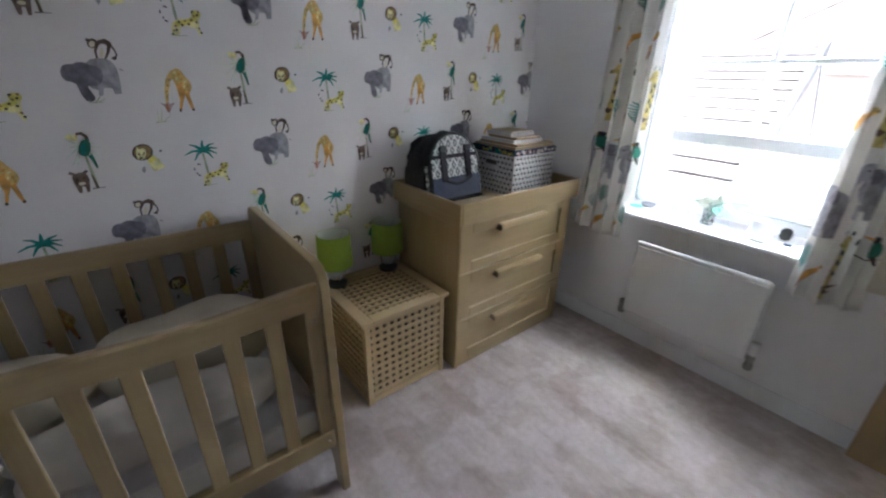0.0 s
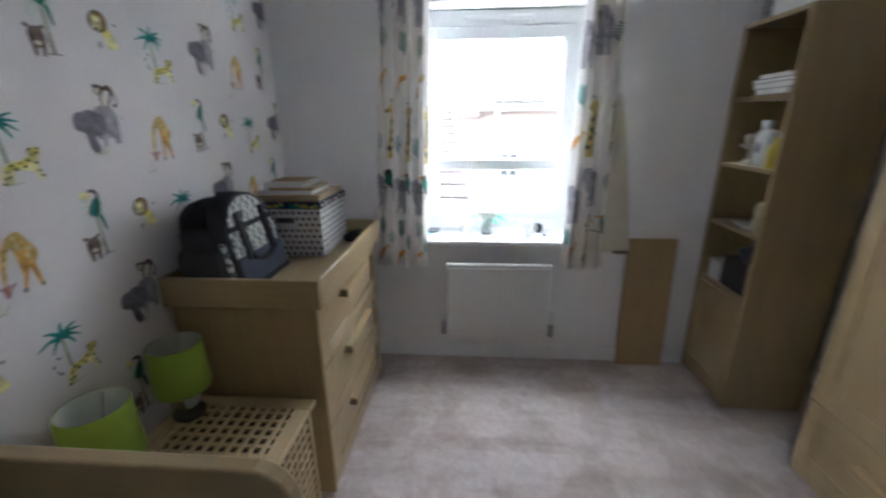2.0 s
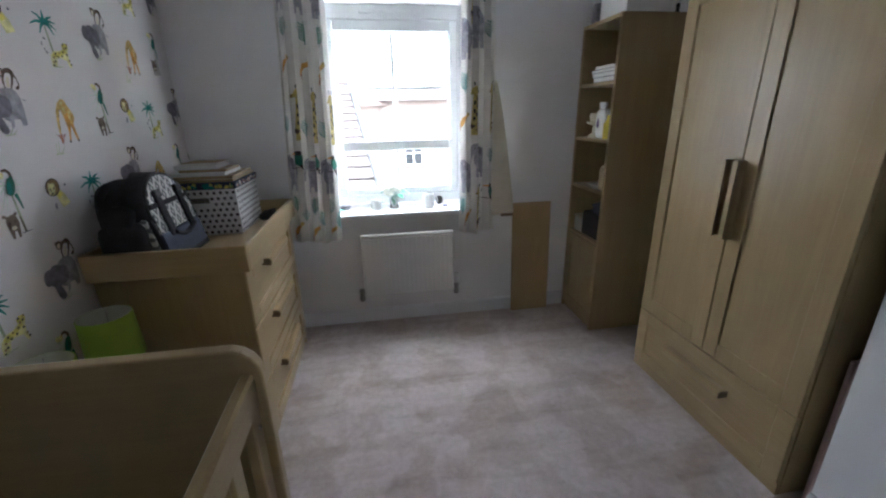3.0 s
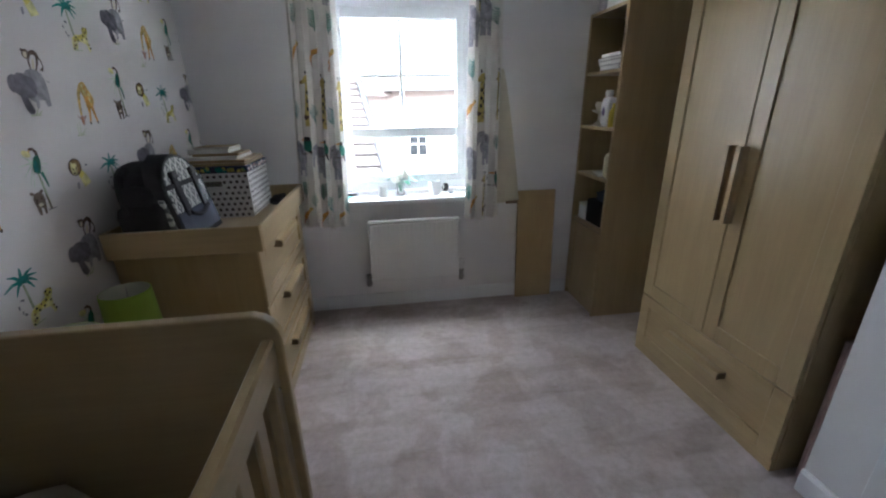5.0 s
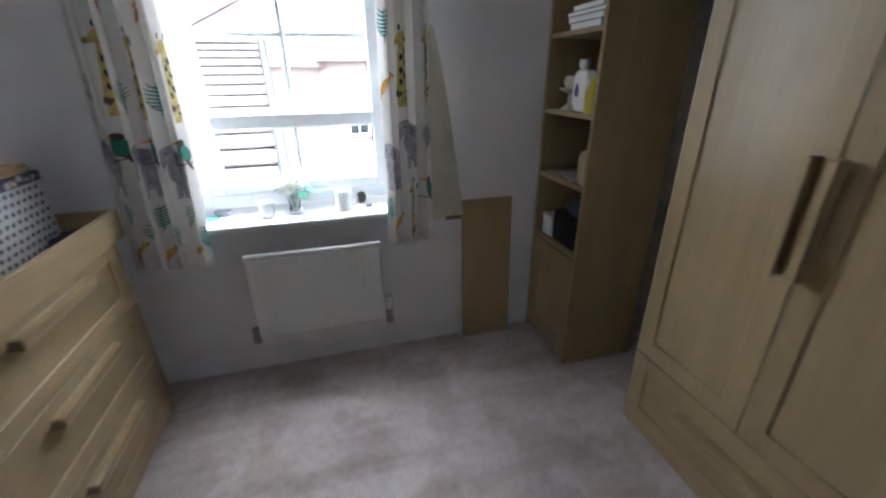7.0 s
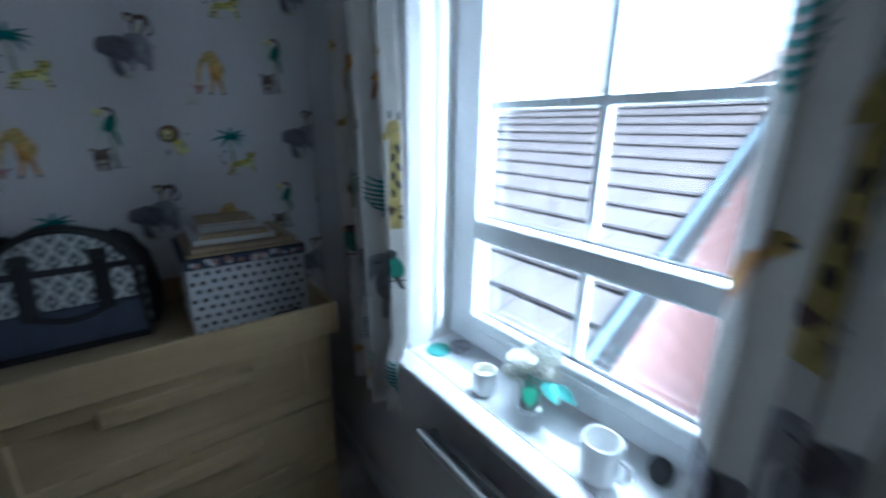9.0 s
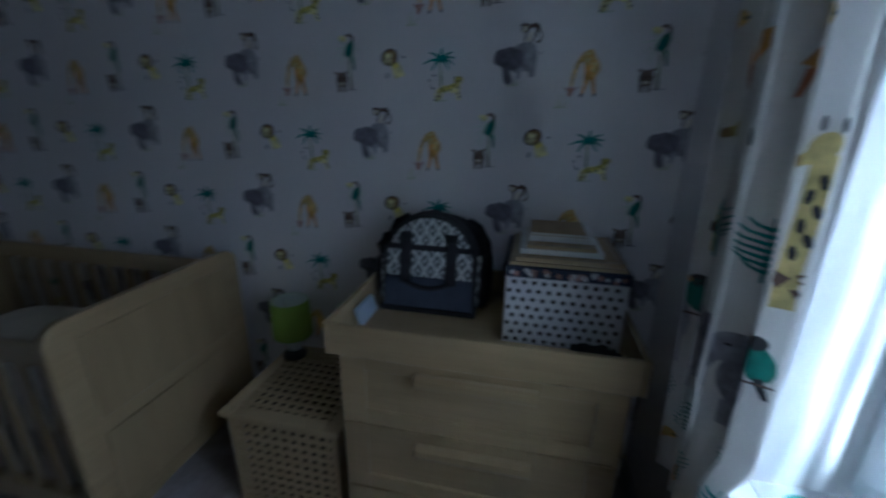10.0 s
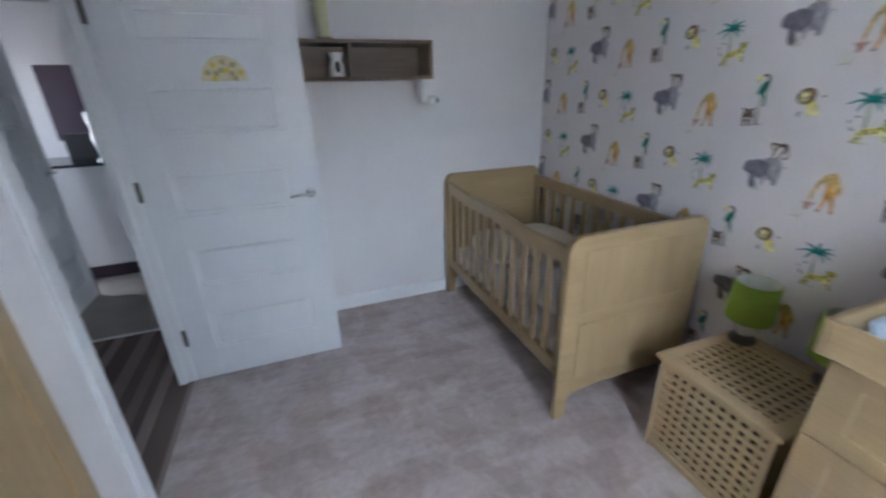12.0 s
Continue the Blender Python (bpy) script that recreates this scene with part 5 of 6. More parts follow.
right = [("giraffe", 0.42, 1.50), ("giraffe", 0.86, 1.51), ("leaf", 0.10, 1.62), ("beast", 0.10, 1.86), ("beast", 0.45, 1.92), ("darkleaf", 0.78, 1.90), ("fox", 0.10, 1.40),
         ("beast", 0.14, 1.06), ("leaf", 0.08, 0.86), ("giraffe", 0.52, 0.88), ("beast", 0.50, 1.16), ("darkleaf", 0.84, 1.18), ("toucan", 0.85, 0.95), ("fox", 0.24, 0.78), ("giraffe", 0.30, 2.12), ("leaf", 0.66, 2.08)]
cr = curtain("curtain", (1.655, 1.900), (1.665, 1.865), 3, 2.0, right, "cream safari-print curtain with its lining turned out", 0.0)
# turned-back lining at the outer edge
bm = bm_new()
V = []
for i in range(13):
    row = []
    for k in range(31):
        t = k / 30
        u = i / 12
        z = 0.765 + 0.012 * u + (1.62 - 0.765) * t
        x = 1.872 + (0.160 * (1 - t) ** 0.8 + 0.02) * u
        row.append(bm.verts.new((x, -0.045 - 0.055 * t - 0.020 * math.sin(2.6 * u + 0.4) * (1 - 0.5 * t) + 0.012 * u, z)))
    V.append(row)
for i in range(12):
    for k in range(30):
        bm.faces.new((V[i][k], V[i + 1][k], V[i + 1][k + 1], V[i][k + 1]))
ln = part("lining", bm, "cream_fabric", cr, "plain cream lining", smooth=True)
ln.modifiers.new("thickness", "SOLIDIFY").thickness = 0.0016
part("hem", box(bm_new(), 1.95, 2.035, -0.062, -0.055, 0.758, 0.778, 0.002), "hem_brown", cr)
rail = thing("curtain_rail", (1.275, -0.05, 2.22), "plain white curtain rail above the window", "curtain rail")
part("track", box(bm_new(), 0.60, 1.98, -0.168, -0.142, 2.222, 2.245, 0.004), "upvc", rail)
for x in (0.65, 1.3, 1.93):
    part("bracket", box(bm_new(), x, x + 0.02, -0.142, YW, 2.226, 2.242), "upvc", rail)


# ---- backpack on the tray ----
def backpack():
    zb = 0.884
    root = thing("backpack", (0.2, -0.83, zb), "dark grey changing backpack with diamond-patterned front", "backpack")

    def arch(y0, y1, z0, z1, r, n=8):
        pts = [(y0, z0), (y1, z0), (y1, z1 - r)]
        pts += [(y1 - r + r * math.cos(a), z1 - r + r * math.sin(a)) for a in (math.pi / 2 * k / n for k in range(1, n + 1))]
        pts += [(y0 + r - r * math.sin(a), z1 - r + r * math.cos(a)) for a in (math.pi / 2 * k / n for k in range(0, n))]
        return pts + [(y0, z1 - r)]

    def lean(bm):
        for v in bm.verts:
            v.co.x -= 0.21 * (v.co.z - zb)
            v.co.z -= 0.022 * max(0.0, (v.co.z - zb - 0.2) / 0.15) * (0.5 + 0.5 * math.sin(9 * v.co.y))
        return bm

    bm = lean(blob(bm_new(), (0.178, -0.84, zb + 0.172), (0.090, 0.202, 0.168), 2.8, 36, 22, 0.07, 2.0))
    part("body", bm, "black_fabric", root, smooth=True)
    bm = lean(extrude(bm_new(), arch(-1.018, -0.662, zb + 0.010, zb + 0.362, 0.165), "x", 0.215, 0.298, 0.022))
    part("front_panel", bm, "black_fabric", root, smooth=True)
    bm = lean(extrude(bm_new(), [(-1.008, zb + 0.024), (-0.672, zb + 0.024), (-0.676, zb + 0.134), (-1.004, zb + 0.134)], "x", 0.292, 0.309, 0.006))
    part("front_pocket", bm, "slate_fabric", root, "slate blue lower front pocket", smooth=True)
    bm = lean(extrude(bm_new(), arch(-1.000, -0.680, zb + 0.135, zb + 0.350, 0.152), "x", 0.297, 0.305, 0.003))
    part("patterned_panel", bm, "ogee_fabric", root, "off-white diamond woven panel", smooth=True)
    part("zip", lean(tube(bm_new(), [(0.300, y, z) for y, z in arch(-1.010, -0.670, zb + 0.02, zb + 0.355, 0.158)[1:]], 0.006, 6)), "black_plastic", root)
    for y in (-0.925, -0.755):
        part("strap", lean(box(bm_new(), 0.304, 0.317, y - 0.021, y + 0.021, zb + 0.115, zb + 0.300, 0.004)), "black_fabric", root)
        part("buckle", lean(box(bm_new(), 0.316, 0.323, y - 0.024, y + 0.024, zb + 0.272, zb + 0.302, 0.004)), "black_plastic", root)
    part("zip_band", lean(box(bm_new(), 0.303, 0.312, -1.002, -0.678, zb + 0.236, zb + 0.256, 0.003)), "black_fabric", root)
    pts = [(0.320, -0.925 + 0.17 * k / 12, zb + 0.125 - 0.022 * math.sin(math.pi * k / 12)) for k in range(13)]
    part("handle", lean(tube(bm_new(), pts, 0.009, 8)), "black_fabric", root, smooth=True)
    part("base_band", lean(box(bm_new(), 0.12, 0.306, -1.022, -0.658, zb + 0.001, zb + 0.022, 0.008, 2)), "black_fabric", root, smooth=True)
    part("trim", lean(box(bm_new(), 0.262, 0.286, -0.664, -0.652, zb + 0.04, zb + 0.22, 0.004)), "ogee_fabric", root)
    part("shoulder_strap", lean(tube(bm_new(), [(0.17, -0.72, zb + 0.325), (0.165, -0.675, zb + 0.30), (0.165, -0.642, zb + 0.24), (0.17, -0.630, zb + 0.16)], 0.014, 8)), "black_fabric", root, smooth=True)
    part("side_pocket", blob(bm_new(), (0.16, -1.034, zb + 0.100), (0.085, 0.032, 0.098), 3, 18, 10, 0.15, 5.0), "black_fabric", root, smooth=True)
    part("side_pocket", blob(bm_new(), (0.16, -0.646, zb + 0.105), (0.085, 0.032, 0.100), 3, 18, 10, 0.15, 8.0), "black_fabric", root, smooth=True)
    part("side_flap", blob(bm_new(), (0.15, -1.026, zb + 0.215), (0.060, 0.034, 0.045), 3, 16, 8, 0.2, 1.0), "black_fabric", root, smooth=True)
    part("shoulder_strap", lean(tube(bm_new(), [(0.17, -0.96, zb + 0.325), (0.165, -1.01, zb + 0.30), (0.165, -1.040, zb + 0.24), (0.17, -1.052, zb + 0.16)], 0.014, 8)), "black_fabric", root, smooth=True)
    part("trim", lean(box(bm_new(), 0.262, 0.286, -1.026, -1.014, zb + 0.04, zb + 0.20, 0.004)), "ogee_fabric", root)


backpack()
wipe = thing("tissue_packet", (0.28, -1.045, 0.884), "pale blue packet leaning beside the backpack", "packet")
bm = box(bm_new(), 0.30, 0.445, -1.064, -1.046, 0.885, 0.945, 0.006, 2)
for v in bm.verts:
    v.co.y += 0.35 * (0.945 - v.co.z)
part("body", bm, "packet_blue", wipe, smooth=True)


# ---- spotted box with frames on top ----
def spotted_box():
    x0, x1, y0, y1, zb, zt = 0.085, 0.425, -0.552, -0.190, 0.885, 1.150
    root = thing("keepsake_box", (0.25, -0.37, zb), "white cardboard box with dark spots and floral rim", "box")
    part("body", box(bm_new(), x0, x1, y0, y1, zb, zt - 0.035, 0.003), "box_white", root)
    part("lid", box(bm_new(), x0 - 0.005, x1 + 0.005, y0 - 0.005, y1 + 0.005, zt - 0.034, zt, 0.003), "navy", root, "navy rim with flowers")
    rng = random.Random(5)
    dots = bm_new()
    for k in range(8):
        z = zb + 0.014 + 0.0285 * k
        for i in range(13):
            y = y0 + 0.013 + 0.0300 * i + (0.0150 if k % 2 else 0)
            if y < y1 - 0.010:
                dots.faces.new([dots.verts.new((x1 + 0.0005, y + u, z + v)) for u, v in ring_pts(rng.uniform(-.0015, .0015), rng.uniform(-.0015, .0015), 0.0080, 0.0080, 0, 10)])
        for i in range(12):
            x = x0 + 0.013 + 0.0300 * i + (0.0150 if k % 2 else 0)
            if x < x1 - 0.010 and not (x0 + 0.11 < x < x0 + 0.22 and k in (5, 6)):
                dots.faces.new([dots.verts.new((x + u, y0 - 0.0005, z + v)) for u, v in ring_pts(0, 0, 0.0080, 0.0080, 0, 10)])
    tagged(part("spot_pattern", dots, "dot_brown", root, "dark printed spots"), kind="stuff")
    flowers = bm_new()
    cols = ["ink_yellow", "ink_white", "ink_teal", "ink_blush"]
    for k in range(56):
        a = k % 2
        u, v = rng.uniform(0.02, 0.98), zt - 0.017 + rng.uniform(-0.008, 0.008)
        r = rng.uniform(0.008, 0.014)
        pts = [(r * (1 if i % 2 else 0.55) * math.cos(i * math.pi / 5), r * (1 if i % 2 else 0.55) * math.sin(i * math.pi / 5)) for i in range(10)]
        if a:
            f = flowers.faces.new([flowers.verts.new((x1 + 0.0056, y0 + (y1 - y0) * u + p, v + q)) for p, q in pts])
        else:
            f = flowers.faces.new([flowers.verts.new((x0 + (x1 - x0) * u + p, y0 - 0.0056, v + q)) for p, q in pts])
        f.material_index = k % 4
    tagged(part("floral_pattern", flowers, cols, root), kind="stuff")
    bm = bm_new()
    box(bm, x0 + 0.12, x0 + 0.21, y0 - 0.003, y0, zt - 0.10, zt - 0.075, 0.001)
    part("handle_slot", bm, "steel_dark", root)
    z = zt
    for k, (dx, dy, w, d, h, m) in enumerate(((0.0, 0.0, 0.33, 0.345, 0.012, "oak_x"), (0.01, 0.005, 0.30, 0.32, 0.014, "oak_y"), (-0.01, -0.02, 0.27, 0.25, 0.016, "paper_white"), (0.015, -0.02, 0.22, 0.21, 0.013, "oak_y"), (-0.02, -0.02, 0.20, 0.20, 0.020, "paper_white"), (0.0, -0.03, 0.17, 0.17, 0.010, "paper_kraft"))):
        p = thing("framed_print" if "oak" in m else "picture_book", (0.25 + dx, -0.37 + dy, z), "thin wooden picture frame lying in a pile" if "oak" in m else "slim picture book lying in a pile", "picture frame" if "oak" in m else "book", "pile on the spotted box")
        cx, cy = 0.255 + dx, -0.371 + dy
        z += 0.0006
        if "oak" in m:
            bm = bm_new()
            e = 0.022
            box(bm, cx - w / 2, cx + w / 2, cy - d / 2, cy - d / 2 + e, z, z + h, 0.002)
            box(bm, cx - w / 2, cx + w / 2, cy + d / 2 - e, cy + d / 2, z, z + h, 0.002)
            box(bm, cx - w / 2, cx - w / 2 + e, cy - d / 2 + e, cy + d / 2 - e, z, z + h, 0.002)
            box(bm, cx + w / 2 - e, cx + w / 2, cy - d / 2 + e, cy + d / 2 - e, z, z + h, 0.002)
            part("moulding", bm, m, p)
            part("backing", box(bm_new(), cx - w / 2 + e, cx + w / 2 - e, cy - d / 2 + e, cy + d / 2 - e, z + 0.002, z + h - 0.003), "paper_kraft", p)
        else:
            part("page_block", box(bm_new(), cx - w / 2 + 0.003, cx + w / 2 - 0.003, cy - d / 2 + 0.003, cy + d / 2, z + 0.0015, z + h - 0.0015), "paper_white", p)
            bm = bm_new()
            box(bm, cx - w / 2, cx + w / 2, cy - d / 2, cy + d / 2, z, z + 0.0015)
            box(bm, cx - w / 2, cx + w / 2, cy - d / 2, cy + d / 2, z + h - 0.0015, z + h)
            part("cover", bm, "paper_kraft" if k == 5 else "box_white", p)
        z += h


spotted_box()
c = thing("dark_cloth", (0.50, -0.28, 0.884), "small crumpled dark cloth in the tray", "cloth")
part("cloth", blob(bm_new(), (0.49, -0.27, 0.91), (0.05, 0.07, 0.028), 2.2, 18, 10, 0.5, 4.0), "black_fabric", c, smooth=True)
c = thing("teether", (0.545, -0.62, 0.884), "small white plastic ring in the tray", "toy")
part("ring", tube(bm_new(), [(0.54 + 0.018 * math.cos(a), -0.62 + 0.018 * math.sin(a), 0.890) for a in (2 * math.pi * k / 16 for k in range(17))], 0.005, 8), "white_ceramic", c, smooth=True)


# ---- things on the window board ----
def sill_things():
    z = WZ0
    x, y = 1.225, 0.125
    v = thing("flower_vase", (x, y, z), "clear glass vase of white silk roses with green leaves", "vase")
    part("vase", lathe(bm_new(), x, y, [(0.030, z + 0.001), (0.034, z + 0.004), (0.026, z + 0.03), (0.030, z + 0.07), (0.036, z + 0.085), (0.034, z + 0.085), (0.027, z + 0.068), (0.022, z + 0.03), (0.018, z + 0.01)], 20), "lamp_glass", v, smooth=True)
    rng = random.Random(2)
    for k, (dx, dy, dz) in enumerate(((-0.045, 0.0, 0.135), (0.0, -0.02, 0.150), (0.045, 0.005, 0.138), (-0.015, 0.03, 0.160), (0.028, 0.032, 0.165), (-0.03, -0.03, 0.118))):
        bm = bm_new()
        cx, cy, cz = x + dx, y + dy, z + dz
        for ringi, (cnt, rr, lift) in enumerate(((5, 0.012, 0.012), (7, 0.022, 0.004), (9, 0.032, -0.010))):
            for i in range(cnt):
                a = 2 * math.pi * i / cnt + ringi
                d = Vector((math.cos(a), math.sin(a), 0))
                s = Vector((-math.sin(a), math.cos(a), 0))
                c0 = Vector((cx, cy, cz))
                w = rr * 0.62
                P = [c0 + d * rr * 0.35 - s * w * 0.5 + Vector((0, 0, lift - 0.016)), c0 + d * rr * 0.35 + s * w * 0.5 + Vector((0, 0, lift - 0.016)), c0 + d * rr + s * w + Vector((0, 0, lift + 0.004)), c0 + d * rr * 1.12 + Vector((0, 0, lift + 0.010)), c0 + d * rr - s * w + Vector((0, 0, lift + 0.004))]
                bm.faces.new([bm.verts.new(p) for p in P])
        blob(bm, (cx, cy, cz - 0.004), (0.016, 0.016, 0.016), 2, 10, 6)
        part("rose", bm, "petal", v)
        part("stalk", tube(bm_new(), [(x + dx * 0.1, y + dy * 0.1, z + 0.02), (x + dx * 0.4, y + dy * 0.4, z + 0.09), (cx, cy, cz - 0.012)], 0.002, 6), "leaf_green", v)
    for a, r, dz, m in ((-0.9, 0.10, 0.085, "leaf_green"), (0.15, 0.125, 0.085, "leaf_teal"), (-0.35, 0.115, 0.105, "leaf_teal"), (2.8, 0.10, 0.10, "leaf_teal")):
        d, s = Vector((math.cos(a), math.sin(a), 0)), Vector((-math.sin(a), math.cos(a), 0))
        b0 = Vector((x, y, z + dz + 0.02))
        P = [b0 + d * r * 0.45, b0 + d * r * 0.65 + s * 0.022, b0 + d * r * 0.85 + s * 0.018 - Vector((0, 0, 0.012)), b0 + d * r * 1.05 - Vector((0, 0, 0.026)), b0 + d * r * 0.85 - s * 0.018 - Vector((0, 0, 0.016)), b0 + d * r * 0.65 - s * 0.022 - Vector((0, 0, 0.004))]
        bm = bm_new()
        mid = bm.verts.new(b0 + d * r * 0.72 + Vector((0, 0, 0.004)))
        R = [bm.verts.new(p) for p in P]
        for i in range(6):
            bm.faces.new((mid, R[i], R[(i + 1) % 6]))
        tube(bm, [b0 - Vector((0, 0, 0.03)), b0 + d * r * 0.47], 0.0018, 6)
        part("leaf", bm, m, v)
    for name, x, y, r, h, lab in (("candle_jar", 1.10, 0.075, 0.034, 0.075, "white ceramic candle jar on the window board"), ("mug", 1.462, 0.075, 0.042, 0.098, "white ceramic mug on the window board")):
        j = thing(name, (x, y, z), lab, "mug" if name == "mug" else "candle jar")
        part("body", lathe(bm_new(), x, y, [(r * 0.8, z + 0.001), (r, z + 0.008), (r, z + h), (r - 0.004, z + h), (r - 0.004, z + 0.012), (0.0, z + 0.010)], 26), "white_ceramic", j, smooth=True)
        if name == "mug":
            part("handle", tube(bm_new(), [(x + r - 0.003, y, z + 0.075), (x + r + 0.02, y, z + 0.07), (x + r + 0.024, y, z + 0.045), (x + r + 0.012, y, z + 0.025), (x + r - 0.003, y, z + 0.022)], 0.005, 8), "white_ceramic", j, smooth=True)
        else:
            part("wax", lathe(bm_new(), x, y, [(r - 0.0045, z + h - 0.025), (0.0, z + h - 0.022)], 20), "candle_wax", j)
    k = thing("trinket_dish", (0.885, 0.17, z), "small pale grey trinket dish on the window board", "dish")
    part("dish", lathe(bm_new(), 0.885, 0.165, [(0.026, z + 0.001), (0.038, z + 0.014), (0.040, z + 0.020), (0.036, z + 0.018), (0.024, z + 0.006), (0.0, z + 0.005)], 24), "ink_grey", k, smooth=True)
    k = thing("teal_coaster", (0.84, 0.11, z), "round pale teal coaster on the window board", "coaster")
    part("disc", lathe(bm_new(), 0.842, 0.105, [(0.040, z + 0.0005), (0.042, z + 0.003), (0.040, z + 0.006), (0.0, z + 0.006)], 24), "leaf_teal", k)
    k = thing("sunglasses_case", (1.55, 0.165, z), "small black oval case on the window board", "case")
    part("case", blob(bm_new(), (1.553, 0.165, z + 0.032), (0.026, 0.018, 0.031), 2.4, 18, 10), "black_plastic", k, smooth=True)
    k = thing("hair_clip", (1.585, 0.09, z), "small dark clip on the window board", "clip")
    part("clip", box(bm_new(), 1.565, 1.60, 0.08, 0.10, z + 0.0005, z + 0.012, 0.004, 2), "navy", k)


sill_things()


# ---- doors ----
PANELS = ((0.195, 0.430), (0.600, 0.822), (0.995, 1.222), (1.392, 1.620), (1.785, 1.940))


def panel_door(name, label, along, across, a0, a1, c0, c1, lever_at, lever_to, face, hinge_at):
    """Five-panel door leaf: it runs from a0 to a1 along one axis and is c0 to c1 thick across it; face is the side seen."""
    root = tagged(new(name), label, "door", kind="structure")
    root.location = ((a0 + a1) / 2, (c0 + c1) / 2, 0) if along == "x" else ((c0 + c1) / 2, (a0 + a1) / 2, 0)

    def bx(bm, a, b, c, d, z0, z1, bev=0.0, seg=1):
        return box(bm, a, b, c, d, z0, z1, bev, seg) if along == "x" else box(bm, c, d, a, b, z0, z1, bev, seg)

    zb, zt, m = 0.010, 2.035, 0.135
    leaf = bm_new()
    bx(leaf, a0, a1, c0 + 0.0145, c1 - 0.0145, zb, zt)
    for s0, s1 in ((c0, c0 + 0.0145), (c1 - 0.0145, c1)):
        bx(leaf, a0, a0 + m, s0, s1, zb, zt, 0.002)
        bx(leaf, a1 - m, a1, s0, s1, zb, zt, 0.002)
        zs = [zb] + [z for p in PANELS for z in p] + [zt]
        for z0, z1 in zip(zs[::2], zs[1::2]):
            bx(leaf, a0 + m, a1 - m, s0, s1, z0, z1, 0.002)
    lf = part("leaf", leaf, "door_white", root)
    for z0, z1 in PANELS:
        f0, f1 = (c1 - 0.0155, c1 - 0.003) if face > 0 else (c0 + 0.003, c0 + 0.0155)
        part("raised_panel", bx(bm_new(), a0 + m + 0.020, a1 - m - 0.020, f0, f1, z0 + 0.020, z1 - 0.020, 0.011, 1), "door_white", lf)
    cf = c1 if face > 0 else c0
    s = 1 if face > 0 else -1

    def at(a, c, z):
        return (a, c, z) if along == "x" else (c, a, z)
    bm = bm_new()
    ring = lathe(bm, 0, 0, [(0.026, 0), (0.026, 0.006), (0.022, 0.009), (0.010, 0.010), (0.010, 0.045)], 20)
    for v in bm.verts:
        v.co = Vector(at(lever_at + v.co.x, cf + s * v.co.z, 1.055 + v.co.y))
    k = 1 if lever_to > lever_at else -1
    tube(bm, [at(lever_at, cf + s * 0.042, 1.055), at(lever_at + k * 0.03, cf + s * 0.046, 1.056), at(lever_at + k * 0.075, cf + s * 0.046, 1.054), at(lever_to, cf + s * 0.043, 1.050)], 0.0085, 10)
    part("lever_handle", bm, "chrome", root, "chrome lever handle on a round rose", smooth=True)
    for z in (0.25, 1.09, 1.86):
        bm = bm_new()
        bx(bm, hinge_at - 0.010, hinge_at + 0.012, cf - 0.004 * s, cf + 0.004 * s, z, z + 0.10, 0.001)
        tube(bm, [at(hinge_at, cf + 0.006 * s, z), at(hinge_at, cf + 0.006 * s, z + 0.10)], 0.006, 8)
        part("hinge", bm, "steel_dark", root)
    return root


panel_door("door_1", "white five-panel internal door standing wide open", "x", "y", 1.775, 2.607, -2.908, -2.870, 1.825, 1.93, 1, 2.612)
sgn = thing("door_sign", (2.13, -2.868, 1.63), "half-round wooden door plaque with painted flowers", "door sign")
bm = bm_new()
extrude(bm, [(2.13 + 0.10 * math.cos(a), 1.632 + 0.112 * math.sin(a)) for a in (math.pi * k / 20 for k in range(21))], "y", -2.8698, -2.864)
part("plaque", bm, "plaque_yellow", sgn)
for k in range(11):
    a = math.pi * (k + 0.5) / 11
    rr = 0.078 if k % 2 else 0.045
    bm = lathe(bm_new(), 0, 0, [(0.013, 0), (0.010, 0.004), (0.0, 0.005)], 8)
    for v in bm.verts:
        v.co = Vector((2.13 + rr * math.cos(a) + v.co.x, -2.864 + v.co.z, 1.636 + rr * math.sin(a) + v.co.y))
    part("flower", bm, "plaque_brown" if k % 3 else "yellow_plastic", sgn)


